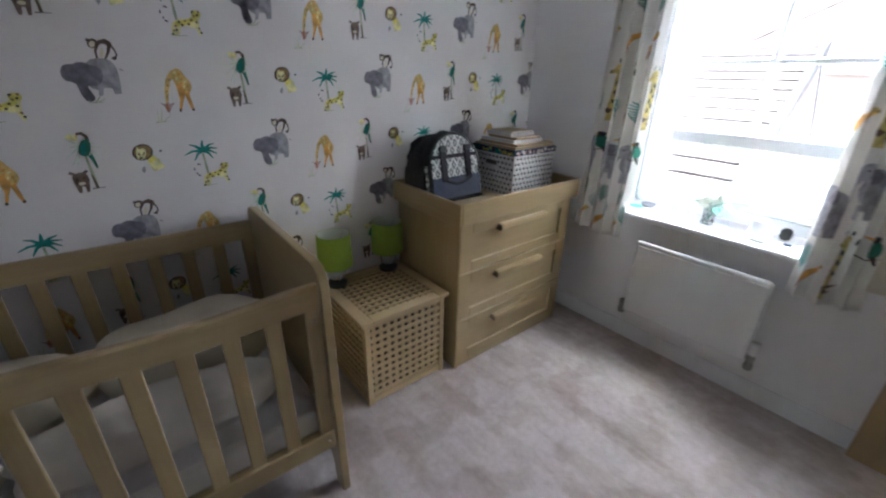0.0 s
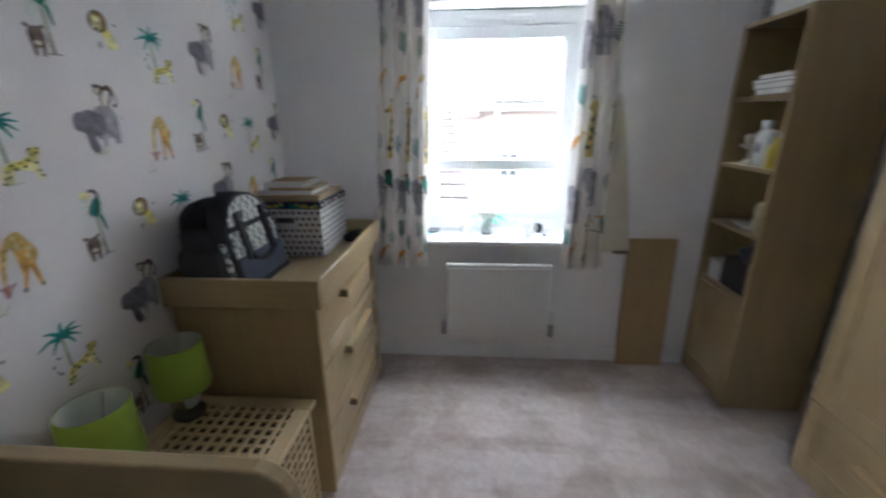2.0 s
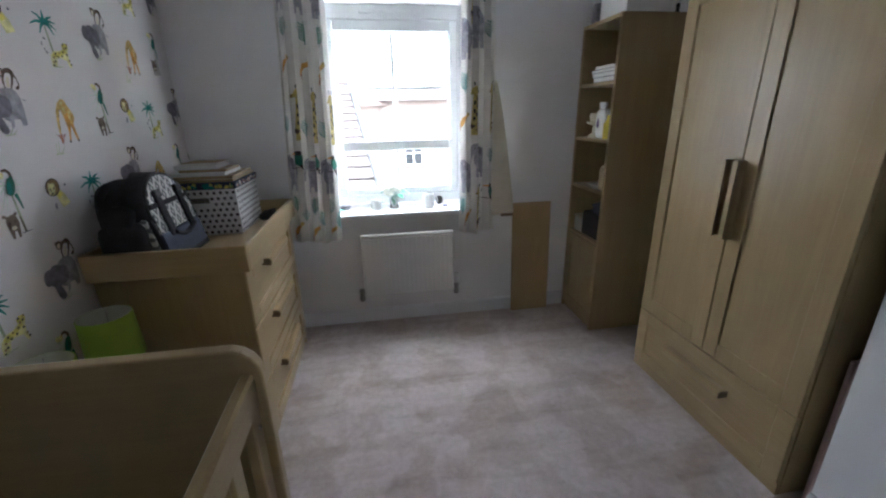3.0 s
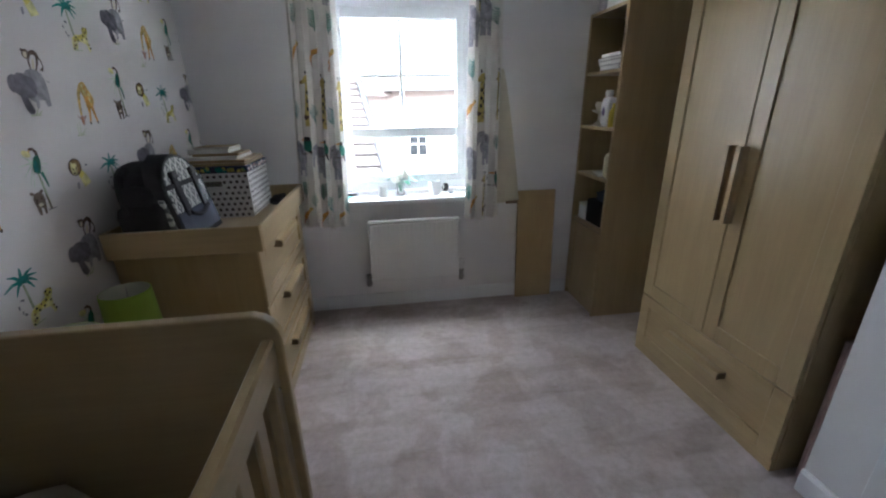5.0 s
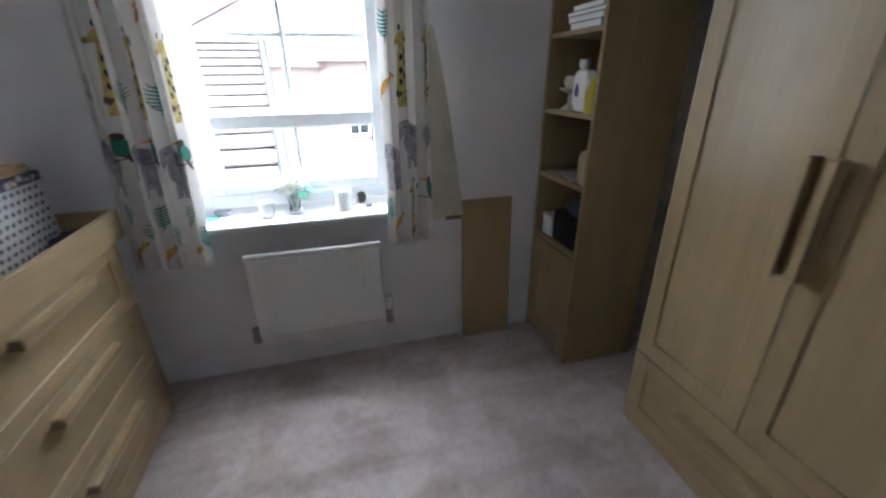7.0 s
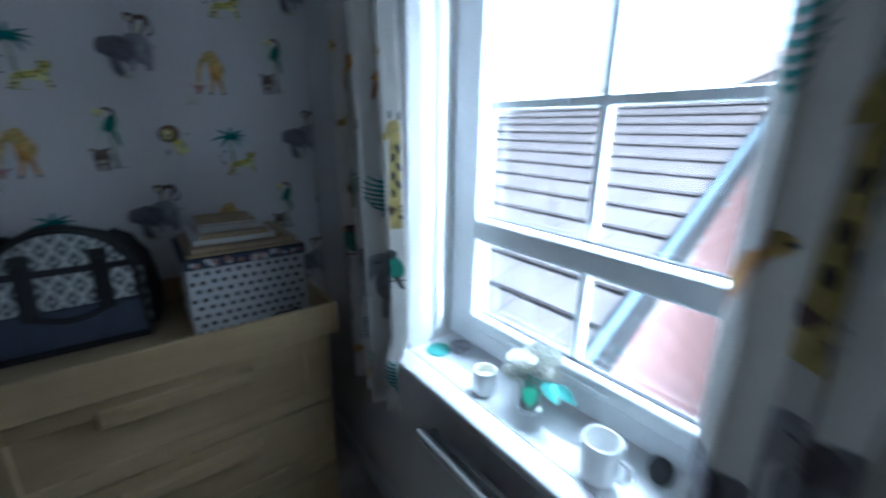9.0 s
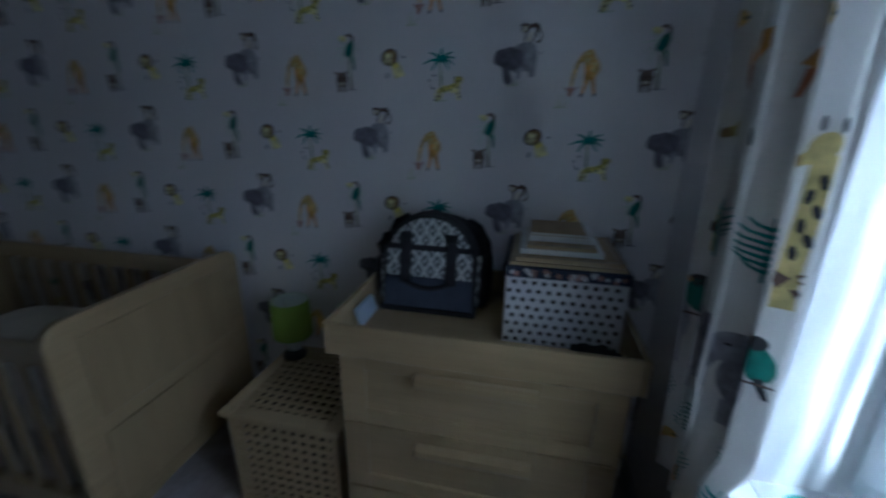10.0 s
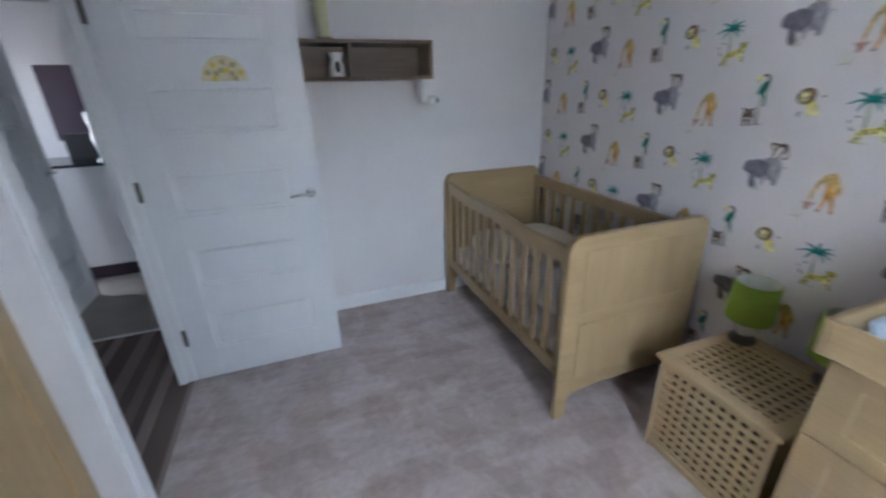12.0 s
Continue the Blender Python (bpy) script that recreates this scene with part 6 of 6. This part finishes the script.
# ---- box shelf on the back wall ----
def wall_shelf():
    x0, x1, y0, y1, z0, z1 = 0.985, 1.86, YB + 0.001, -3.150, 1.630, 1.848
    root = thing("wall_shelf", ((x0 + x1) / 2, YB, z0), "dark oak box shelf fixed to the wall", "wall shelf")
    part("top_panel", box(bm_new(), x0, x1, y0, y1, z1 - 0.02, z1, 0.002), "walnut_x", root)
    part("bottom_panel", box(bm_new(), x0, x1, y0, y1, z0, z0 + 0.02, 0.002), "walnut_x", root)
    part("end_panel", box(bm_new(), x0, x0 + 0.02, y0, y1, z0 + 0.02, z1 - 0.02, 0.002), "walnut_z", root)
    part("end_panel", box(bm_new(), x1 - 0.02, x1, y0, y1, z0 + 0.02, z1 - 0.02, 0.002), "walnut_z", root)
    part("divider", box(bm_new(), 1.475, 1.495, y0 + 0.008, y1 - 0.004, z0 + 0.02, z1 - 0.02, 0.002), "walnut_z", root)
    part("back_panel", box(bm_new(), x0 + 0.02, x1 - 0.02, y0, y0 + 0.008, z0 + 0.02, z1 - 0.02), "walnut_x", root)
    x, y, z = 1.565, -3.205, z0 + 0.021
    o = thing("oil_burner", (x, y, z), "white ceramic oil burner with an oval opening", "oil burner")
    bm = lathe(bm_new(), x, y, [(0.040, z), (0.046, z + 0.004), (0.043, z + 0.05), (0.032, z + 0.095), (0.042, z + 0.125), (0.046, z + 0.130), (0.040, z + 0.128), (0.0, z + 0.112)], 26)
    part("body", bm, "white_ceramic", o, smooth=True)
    bm = bm_new()
    bm.faces.new([bm.verts.new((x + u, y + 0.0475 - 0.18 * max(v, 0) ** 1 - 12 * u * u, z + 0.052 + v)) for u, v in ring_pts(0, 0, 0.017, 0.032)])
    part("opening", bm, "black_plastic", o)
    c = thing("pillar_candle", (1.625, -3.2, z1), "pale yellow pillar candle on a dark dish", "candle")
    part("dish", lathe(bm_new(), 1.615, -3.23, [(0.045, z1 + 0.0005), (0.050, z1 + 0.012), (0.0, z1 + 0.010)], 20), "walnut_x", c, smooth=True)
    part("candle", lathe(bm_new(), 1.615, -3.23, [(0.036, z1 + 0.012), (0.036, z1 + 0.20), (0.030, z1 + 0.204), (0.0, z1 + 0.198)], 24), "candle_wax", c, smooth=True)
    m = thing("baby_monitor", (1.04, -3.2, z0), "white baby monitor camera clipped under the wall shelf", "camera")
    part("clamp", box(bm_new(), 1.02, 1.075, -3.20, -3.14, z0 - 0.012, z0 - 0.0005, 0.004, 2), "white_ceramic", m)
    part("arm", lathe(bm_new(), 1.052, -3.165, [(0.030, z0 - 0.013), (0.033, z0 - 0.03), (0.033, z0 - 0.10), (0.026, z0 - 0.135), (0.010, z0 - 0.142)], 20), "white_ceramic", m, smooth=True)
    part("lens_body", blob(bm_new(), (1.000, -3.145, z0 - 0.128), (0.034, 0.030, 0.030), 2.6, 18, 10), "white_ceramic", m, smooth=True)
    part("lens", lathe(bm_new(), 0.975, -3.130, [(0.012, z0 - 0.137), (0.014, z0 - 0.125), (0.010, z0 - 0.115)], 14), "black_plastic", m, smooth=True)


wall_shelf()

# ---- landing and the room across it ----
structure("landing_floor", box(bm_new(), XD, 4.7, -3.60, -1.90, -0.10, -0.002), "striped_carpet", "brown and beige striped landing carpet")
structure("far_floor", box(bm_new(), XD, 4.7, -5.6, -3.60, -0.10, -0.002), "beige_carpet", "plain beige carpet")
structure("threshold_bar", box(bm_new(), 2.85, 3.60, -3.63, -3.60, -0.003, 0.004, 0.001), "chrome", "thin metal threshold strip")
bm = bm_new()
box(bm, 4.6, 4.7, -3.58, -1.90, -0.1, H)
box(bm, 2.84, 4.6, -1.90, -1.80, -0.1, H)
structure("landing_wall", bm, "wall_paint")
bm = bm_new()
box(bm, 2.695, 2.83, -3.68, -3.58, -0.1, H)
box(bm, 3.64, 4.6, -3.68, -3.58, -0.1, H)
box(bm, 2.83, 3.64, -3.68, -3.58, 2.06, H)
structure("partition", bm, "wall_paint")
bm = bm_new()
box(bm, 2.64, 4.7, -5.55, -5.45, -0.1, H)
box(bm, 2.60, 2.695, -5.45, -3.5, -0.1, H)
box(bm, 4.6, 4.7, -5.45, -4.95, -0.1, H)
box(bm, 4.6, 4.7, -4.45, -3.58, -0.1, H)
box(bm, 4.6, 4.7, -4.95, -4.45, -0.1, 1.0)
box(bm, 4.6, 4.7, -4.95, -4.45, 2.0, H)
structure("far_wall", bm, "wall_paint")
panel_door("door_2", "white five-panel door standing open across the landing", "y", "x", -4.46, -3.69, 3.625, 3.663, -4.40, -4.30, -1, -3.685)
cab = thing("dressing_unit", (3.5, -5.1, 0), "white cabinet with dark plinth and glass top", "cabinet")
part("body", box(bm_new(), 2.80, 4.10, -5.40, -4.82, 0.13, 1.03, 0.004), "gloss_white", cab)
part("plinth", box(bm_new(), 2.82, 4.08, -5.38, -4.86, 0.0, 0.13), "plum_paint", cab)
part("worktop", box(bm_new(), 2.78, 4.12, -5.42, -4.79, 1.031, 1.055, 0.004), "dark_glass", cab)
pic = thing("wall_panel", (3.5, -5.44, 1.2), "dark plum splashback panel on the wall", "wall panel")
part("panel", box(bm_new(), 3.10, 3.92, -5.449, -5.435, 1.20, 1.85, 0.002), "plum_paint", pic)
lamp = thing("chrome_ornament", (3.47, -5.0, 1.056), "tall polished chrome ornament on the cabinet", "ornament")
part("stem", lathe(bm_new(), 3.47, -5.0, [(0.05, 1.056), (0.05, 1.07), (0.02, 1.09), (0.03, 1.16), (0.045, 1.24), (0.03, 1.33), (0.045, 1.40), (0.04, 1.46), (0.0, 1.47)], 20), "chrome", lamp, smooth=True)
bag = thing("dark_box", (3.6, -5.25, 1.056), "small dark box on the cabinet", "box")
part("body", box(bm_new(), 3.50, 3.80, -5.38, -5.22, 1.056, 1.27, 0.006), "black_plastic", bag)

# ---- outside ----
GZ = -2.75
structure("ground", box(bm_new(), -900, 900, 0.33, 1800, GZ - 0.2, GZ), "paving", "pale paving and yards below the window")


def roof_z(y):
    return 0.6035 + 0.366 * y


RIDGE_Y = 3.5


def top_z(y):
    """Height of the roof line: up to the ridge and down again behind it."""
    return roof_z(min(y, 2 * RIDGE_Y - y))


def verge_x(y):
    return 1.24 - 0.1216 * y


def neighbour():
    root = thing("neighbour_house", (-2.0, 3.0, GZ), "brick house wing with a tiled pitched roof close by", "house")
    y0, y1, xw = 0.34, RIDGE_Y, -6.0
    bm = bm_new()
    pts = [(verge_x(y0) - 0.02, y0 + 0.10), (verge_x(y1) - 0.02, y1), (-1.75, y1), (-4.4, 1.2), (-4.4, y0 + 0.10)]
    lo = [bm.verts.new((x, y, GZ)) for x, y in pts]
    hi = [bm.verts.new((x, y, roof_z(y) - 0.10)) for x, y in pts]
    bm.faces.new(lo), bm.faces.new(hi[::-1])
    for i in range(5):
        bm.faces.new((lo[i], lo[(i + 1) % 5], hi[(i + 1) % 5], hi[i]))
    back = [(verge_x(y1) - 0.02, y1), (verge_x(6.4) - 0.02, 6.4), (-1.75, 6.4), (-1.75, y1)]
    lo = [bm.verts.new((x, y, GZ)) for x, y in back]
    hi = [bm.verts.new((x, y, top_z(y) - 0.10)) for x, y in back]
    bm.faces.new(lo), bm.faces.new(hi[::-1])
    for i in range(4):
        bm.faces.new((lo[i], lo[(i + 1) % 4], hi[(i + 1) % 4], hi[i]))
    wall = part("wall", bm, "mortar", root)
    bm = bm_new()
    pts = [(verge_x(y0) - 0.04, y0), (verge_x(y1) - 0.04, y1), (-1.75, y1), (-4.4, 1.2), (-4.4, y0)]
    lo, hi = [bm.verts.new((x, y, roof_z(y) - 0.09)) for x, y in pts], [bm.verts.new((x, y, roof_z(y) - 0.05)) for x, y in pts]
    bm.faces.new(lo[::-1]), bm.faces.new(hi)
    for i in range(5):
        bm.faces.new((lo[i], lo[(i + 1) % 5], hi[(i + 1) % 5], hi[i]))
    lo, hi = [bm.verts.new((x + 0.02, y, top_z(y) - 0.09)) for x, y in back], [bm.verts.new((x + 0.02, y, top_z(y) - 0.02)) for x, y in back]
    bm.faces.new(lo[::-1]), bm.faces.new(hi)
    for i in range(4):
        bm.faces.new((lo[i], lo[(i + 1) % 4], hi[(i + 1) % 4], hi[i]))
    roof = part("roof", bm, "gutter_grey", root)
    for i in range(7):
        xr = verge_x(y1) - 0.37 * (i + 1)
        part("ridge_tile", tube(bm_new(), [(xr, y1, roof_z(y1) - 0.03), (xr + 0.362, y1, roof_z(y1) - 0.022)], 0.075, 12), "rooftile", roof, smooth=True)
    g = 0.2125
    far = bm_new()
    k = 0
    y = y0
    while y < y1:
        ya, yb = y, min(y + (g if k else 0.10) + 0.05, y1)
        x1 = verge_x(y + g / 2) - 0.02
        w = 0.30
        cnt = int((x1 - xw) / w)
        shift = 0.15 if k % 2 else 0.0
        for i in range(cnt):
            xb = x1 - i * w + (0 if i == 0 else shift)
            xa = max(x1 - (i + 1) * w + shift, xw) + 0.003
            if (ya + yb) / 2 > 5.3 + ((xa + xb) / 2 - 0.35) * 0.857:
                break
            near = ya < 2.7 and xb > -1.4
            bm = bm_new() if near else far
            za, zb_ = roof_z(ya) + 0.010, roof_z(yb) - 0.019
            P = [(xa, ya, za - 0.004), (xb, ya, za - 0.004), (xb, ya, za + 0.010), (xa, ya, za + 0.010), (xa, yb, zb_ - 0.02), (xb, yb, zb_ - 0.02), (xb, yb, zb_), (xa, yb, zb_)]
            V = [bm.verts.new(p) for p in P]
            for q in ((0, 1, 2, 3), (3, 2, 6, 7), (7, 6, 5, 4), (4, 5, 1, 0), (1, 5, 6, 2), (0, 3, 7, 4)):
                bm.faces.new([V[j] for j in q])
            if near:
                part("tile", bm, "rooftile", roof)
        y += g if k else 0.10
        k += 1
    tagged(part("tile_field", far, "rooftile", roof), kind="stuff")
    # dry verge cap along the gable edge; solid dark strips beside it paint gap and soffit shade
    for name, mat, prof in (("verge_cap", "bargeboard", ((-0.026, 0.000), (0.006, 0.000), (0.006, 0.034), (-0.026, 0.034))),
                            ("verge_gap", "verge_gap", ((-0.048, 0.000), (-0.028, 0.000), (-0.028, 0.032), (-0.048, 0.032))),
                            ("soffit_gap", "verge_gap", ((0.007, -0.100), (0.028, -0.100), (0.028, 0.030), (0.007, 0.030)))):
        bm = bm_new()
        A = [bm.verts.new((verge_x(y0) + dx, y0, roof_z(y0) + dz)) for dx, dz in prof]
        B = [bm.verts.new((verge_x(y1) + dx, y1, roof_z(y1) + dz)) for dx, dz in prof]
        bm.faces.new(A), bm.faces.new(B[::-1])
        for i in range(4):
            bm.faces.new((A[i], A[(i + 1) % 4], B[(i + 1) % 4], B[i]))
        part(name, bm, mat, root)
    return wall, roof


nb_wall, nb_roof = neighbour()


def far_house():
    root = thing("distant_house", (3.0, 13.0, GZ), "pale brick house across the gardens with tiled roof", "house")
    x0, x1, yf, ze = 0.2, 14.0, 12.0, 1.95
    wall = part("wall", box(bm_new(), x0, x1, yf, yf + 6, GZ, ze), "render_wall", root)
    bm = bm_new()
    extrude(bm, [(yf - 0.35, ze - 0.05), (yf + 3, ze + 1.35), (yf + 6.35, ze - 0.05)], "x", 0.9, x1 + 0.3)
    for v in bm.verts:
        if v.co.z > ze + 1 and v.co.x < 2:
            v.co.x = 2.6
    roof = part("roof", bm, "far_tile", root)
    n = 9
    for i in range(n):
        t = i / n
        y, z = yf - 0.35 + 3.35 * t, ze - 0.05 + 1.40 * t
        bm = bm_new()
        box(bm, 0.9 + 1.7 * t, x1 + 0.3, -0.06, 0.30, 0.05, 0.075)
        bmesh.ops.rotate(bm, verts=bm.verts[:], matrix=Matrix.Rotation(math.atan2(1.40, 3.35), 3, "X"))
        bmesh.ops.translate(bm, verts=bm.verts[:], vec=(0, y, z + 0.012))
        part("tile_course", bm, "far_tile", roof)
    part("gutter", box(bm_new(), x0 - 0.3, x1 + 0.3, yf - 0.46, yf - 0.35, ze - 0.08, ze + 0.02, 0.03, 2), "gutter_grey", root)
    for xc, zc, w, h in ((1.08, 0.30, 0.42, 1.0), (2.40, 0.10, 0.62, 0.8), (6.5, 0.1, 1.1, 1.1)):
        wn_ = part("window", box(bm_new(), xc - w / 2 - 0.06, xc + w / 2 + 0.06, yf - 0.03, yf - 0.001, zc - h / 2 - 0.06, zc + h / 2 + 0.06, 0.01), "upvc", root)
        for a in (0, 1):
            for b in (0, 1):
                part("pane", box(bm_new(), xc - w / 2 + a * w / 2 + 0.015, xc - w / 2 + (a + 1) * w / 2 - 0.015, yf - 0.036, yf - 0.031, zc - h / 2 + b * h / 2 + 0.015, zc - h / 2 + (b + 1) * h / 2 - 0.015), "dark_glass", wn_)
        part("sill", box(bm_new(), xc - w / 2 - 0.12, xc + w / 2 + 0.12, yf - 0.10, yf - 0.001, zc - h / 2 - 0.14, zc - h / 2 - 0.06), "brick", root)


far_house()


def corner_house():
    """A house set at an angle beyond the near roof, of which the tiled slope shows."""
    root = thing("distant_house", (-4.0, 13.5, GZ), "distant house set at an angle with a tiled roof", "house")
    turn = Matrix.Translation((-3.7, 12.0, 0)) @ Matrix.Rotation(math.atan2(-3.8, 5.8), 4, "Z")

    def placed(bm):
        bmesh.ops.transform(bm, matrix=turn, verts=bm.verts[:])
        return bm
    part("wall", placed(box(bm_new(), -5.0, 4.2, -3.0, 3.0, GZ, 1.75)), "render_wall", root)
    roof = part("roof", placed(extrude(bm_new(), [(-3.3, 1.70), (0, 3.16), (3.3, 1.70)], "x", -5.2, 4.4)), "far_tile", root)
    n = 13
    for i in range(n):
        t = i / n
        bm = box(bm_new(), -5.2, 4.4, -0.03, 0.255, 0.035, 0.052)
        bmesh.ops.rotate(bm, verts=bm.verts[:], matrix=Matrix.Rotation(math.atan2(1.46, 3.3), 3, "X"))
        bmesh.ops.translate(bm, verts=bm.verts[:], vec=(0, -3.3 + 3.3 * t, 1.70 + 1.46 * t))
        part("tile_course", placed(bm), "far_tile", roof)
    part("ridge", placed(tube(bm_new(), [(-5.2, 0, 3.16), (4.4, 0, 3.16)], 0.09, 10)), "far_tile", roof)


corner_house()


def shrub(x, y, z, r, count, seed):
    rng = random.Random(seed)
    root = thing("shrub", (x, y, z), "leafy green garden shrub below the window", "shrub")
    bm = bm_new()
    for k in range(7):
        a = rng.uniform(0, 6.28)
        tube(bm, [(x, y, z), (x + 0.3 * r * math.cos(a), y + 0.3 * r * math.sin(a), z + 0.6 * r), (x + 0.7 * r * math.cos(a), y + 0.7 * r * math.sin(a), z + 1.3 * r)], 0.012, 5)
    part("trunk", bm, "hem_brown", root)
    bm = bm_new()
    for k in range(count):
        d = Vector((rng.gauss(0, 1), rng.gauss(0, 1), rng.gauss(0, 0.8))).normalized() * r * rng.uniform(0.45, 1.0)
        p = Vector((x, y, z + 1.0 * r)) + d
        if p.z < z + 0.02:
            continue
        u = Vector((rng.gauss(0, 1), rng.gauss(0, 1), rng.gauss(0, 1))).normalized()
        w = u.cross(Vector((rng.gauss(0, 1), rng.gauss(0, 1), rng.gauss(0, 1)))).normalized()
        s = rng.uniform(0.035, 0.07)
        bm.faces.new([bm.verts.new(p + u * s), bm.verts.new(p + w * s * 0.45), bm.verts.new(p - u * s), bm.verts.new(p - w * s * 0.45)])
    part("crown", bm, "shrub_leaf", root)


shrub(1.55, 2.2, GZ, 0.55, 900, 1)
shrub(1.9, 3.4, GZ, 0.6, 900, 2)

# bricks of the gable wall near the window, the nearest as pieces, the rest joined
slant = math.atan2(0.1216, 1.0)
brick_me = bpy.data.meshes.new("brick")
bm = box(bm_new(), -0.006, 0.012, -0.1075, 0.1075, -0.0325, 0.0325, 0.003)
bm.to_mesh(brick_me)
bm.free()
brick_me.materials.append(MATS["brick"])
rest = bm_new()
made = 0
r = 0
z = -2.2
while z < 2.0:
    y = 0.86 + (0.1125 if r % 2 else 0.0)
    while y < 4.4:
        if z + 0.05 < top_z(y) - 0.17:
            x = verge_x(y) - 0.02
            if made < 300 and y < 3.0 and z > -0.55:
                ob = new("brick", brick_me)
                ob.parent = nb_wall
                ob.matrix_local = Matrix.Translation(Vector((x, y, z)) - origin_of(nb_wall)) @ Matrix.Rotation(slant, 4, "Z")
                made += 1
            else:
                c, s = math.cos(slant), math.sin(slant)
                P = [(x + 0.012 - s * v, y + c * v, z + w) for v, w in ((-0.1075, -0.0325), (0.1075, -0.0325), (0.1075, 0.0325), (-0.1075, 0.0325))]
                Q = [(p[0] - 0.02, p[1], p[2]) for p in P]
                A, B = [rest.verts.new(p) for p in P], [rest.verts.new(p) for p in Q]
                rest.faces.new(A)
                for i in range(4):
                    rest.faces.new((A[i], B[i], B[(i + 1) % 4], A[(i + 1) % 4]))
        y += 0.225
    z += 0.075
    r += 1
rb = part("brickwork", rest, "brick", nb_wall)
rb["kind"] = "stuff"
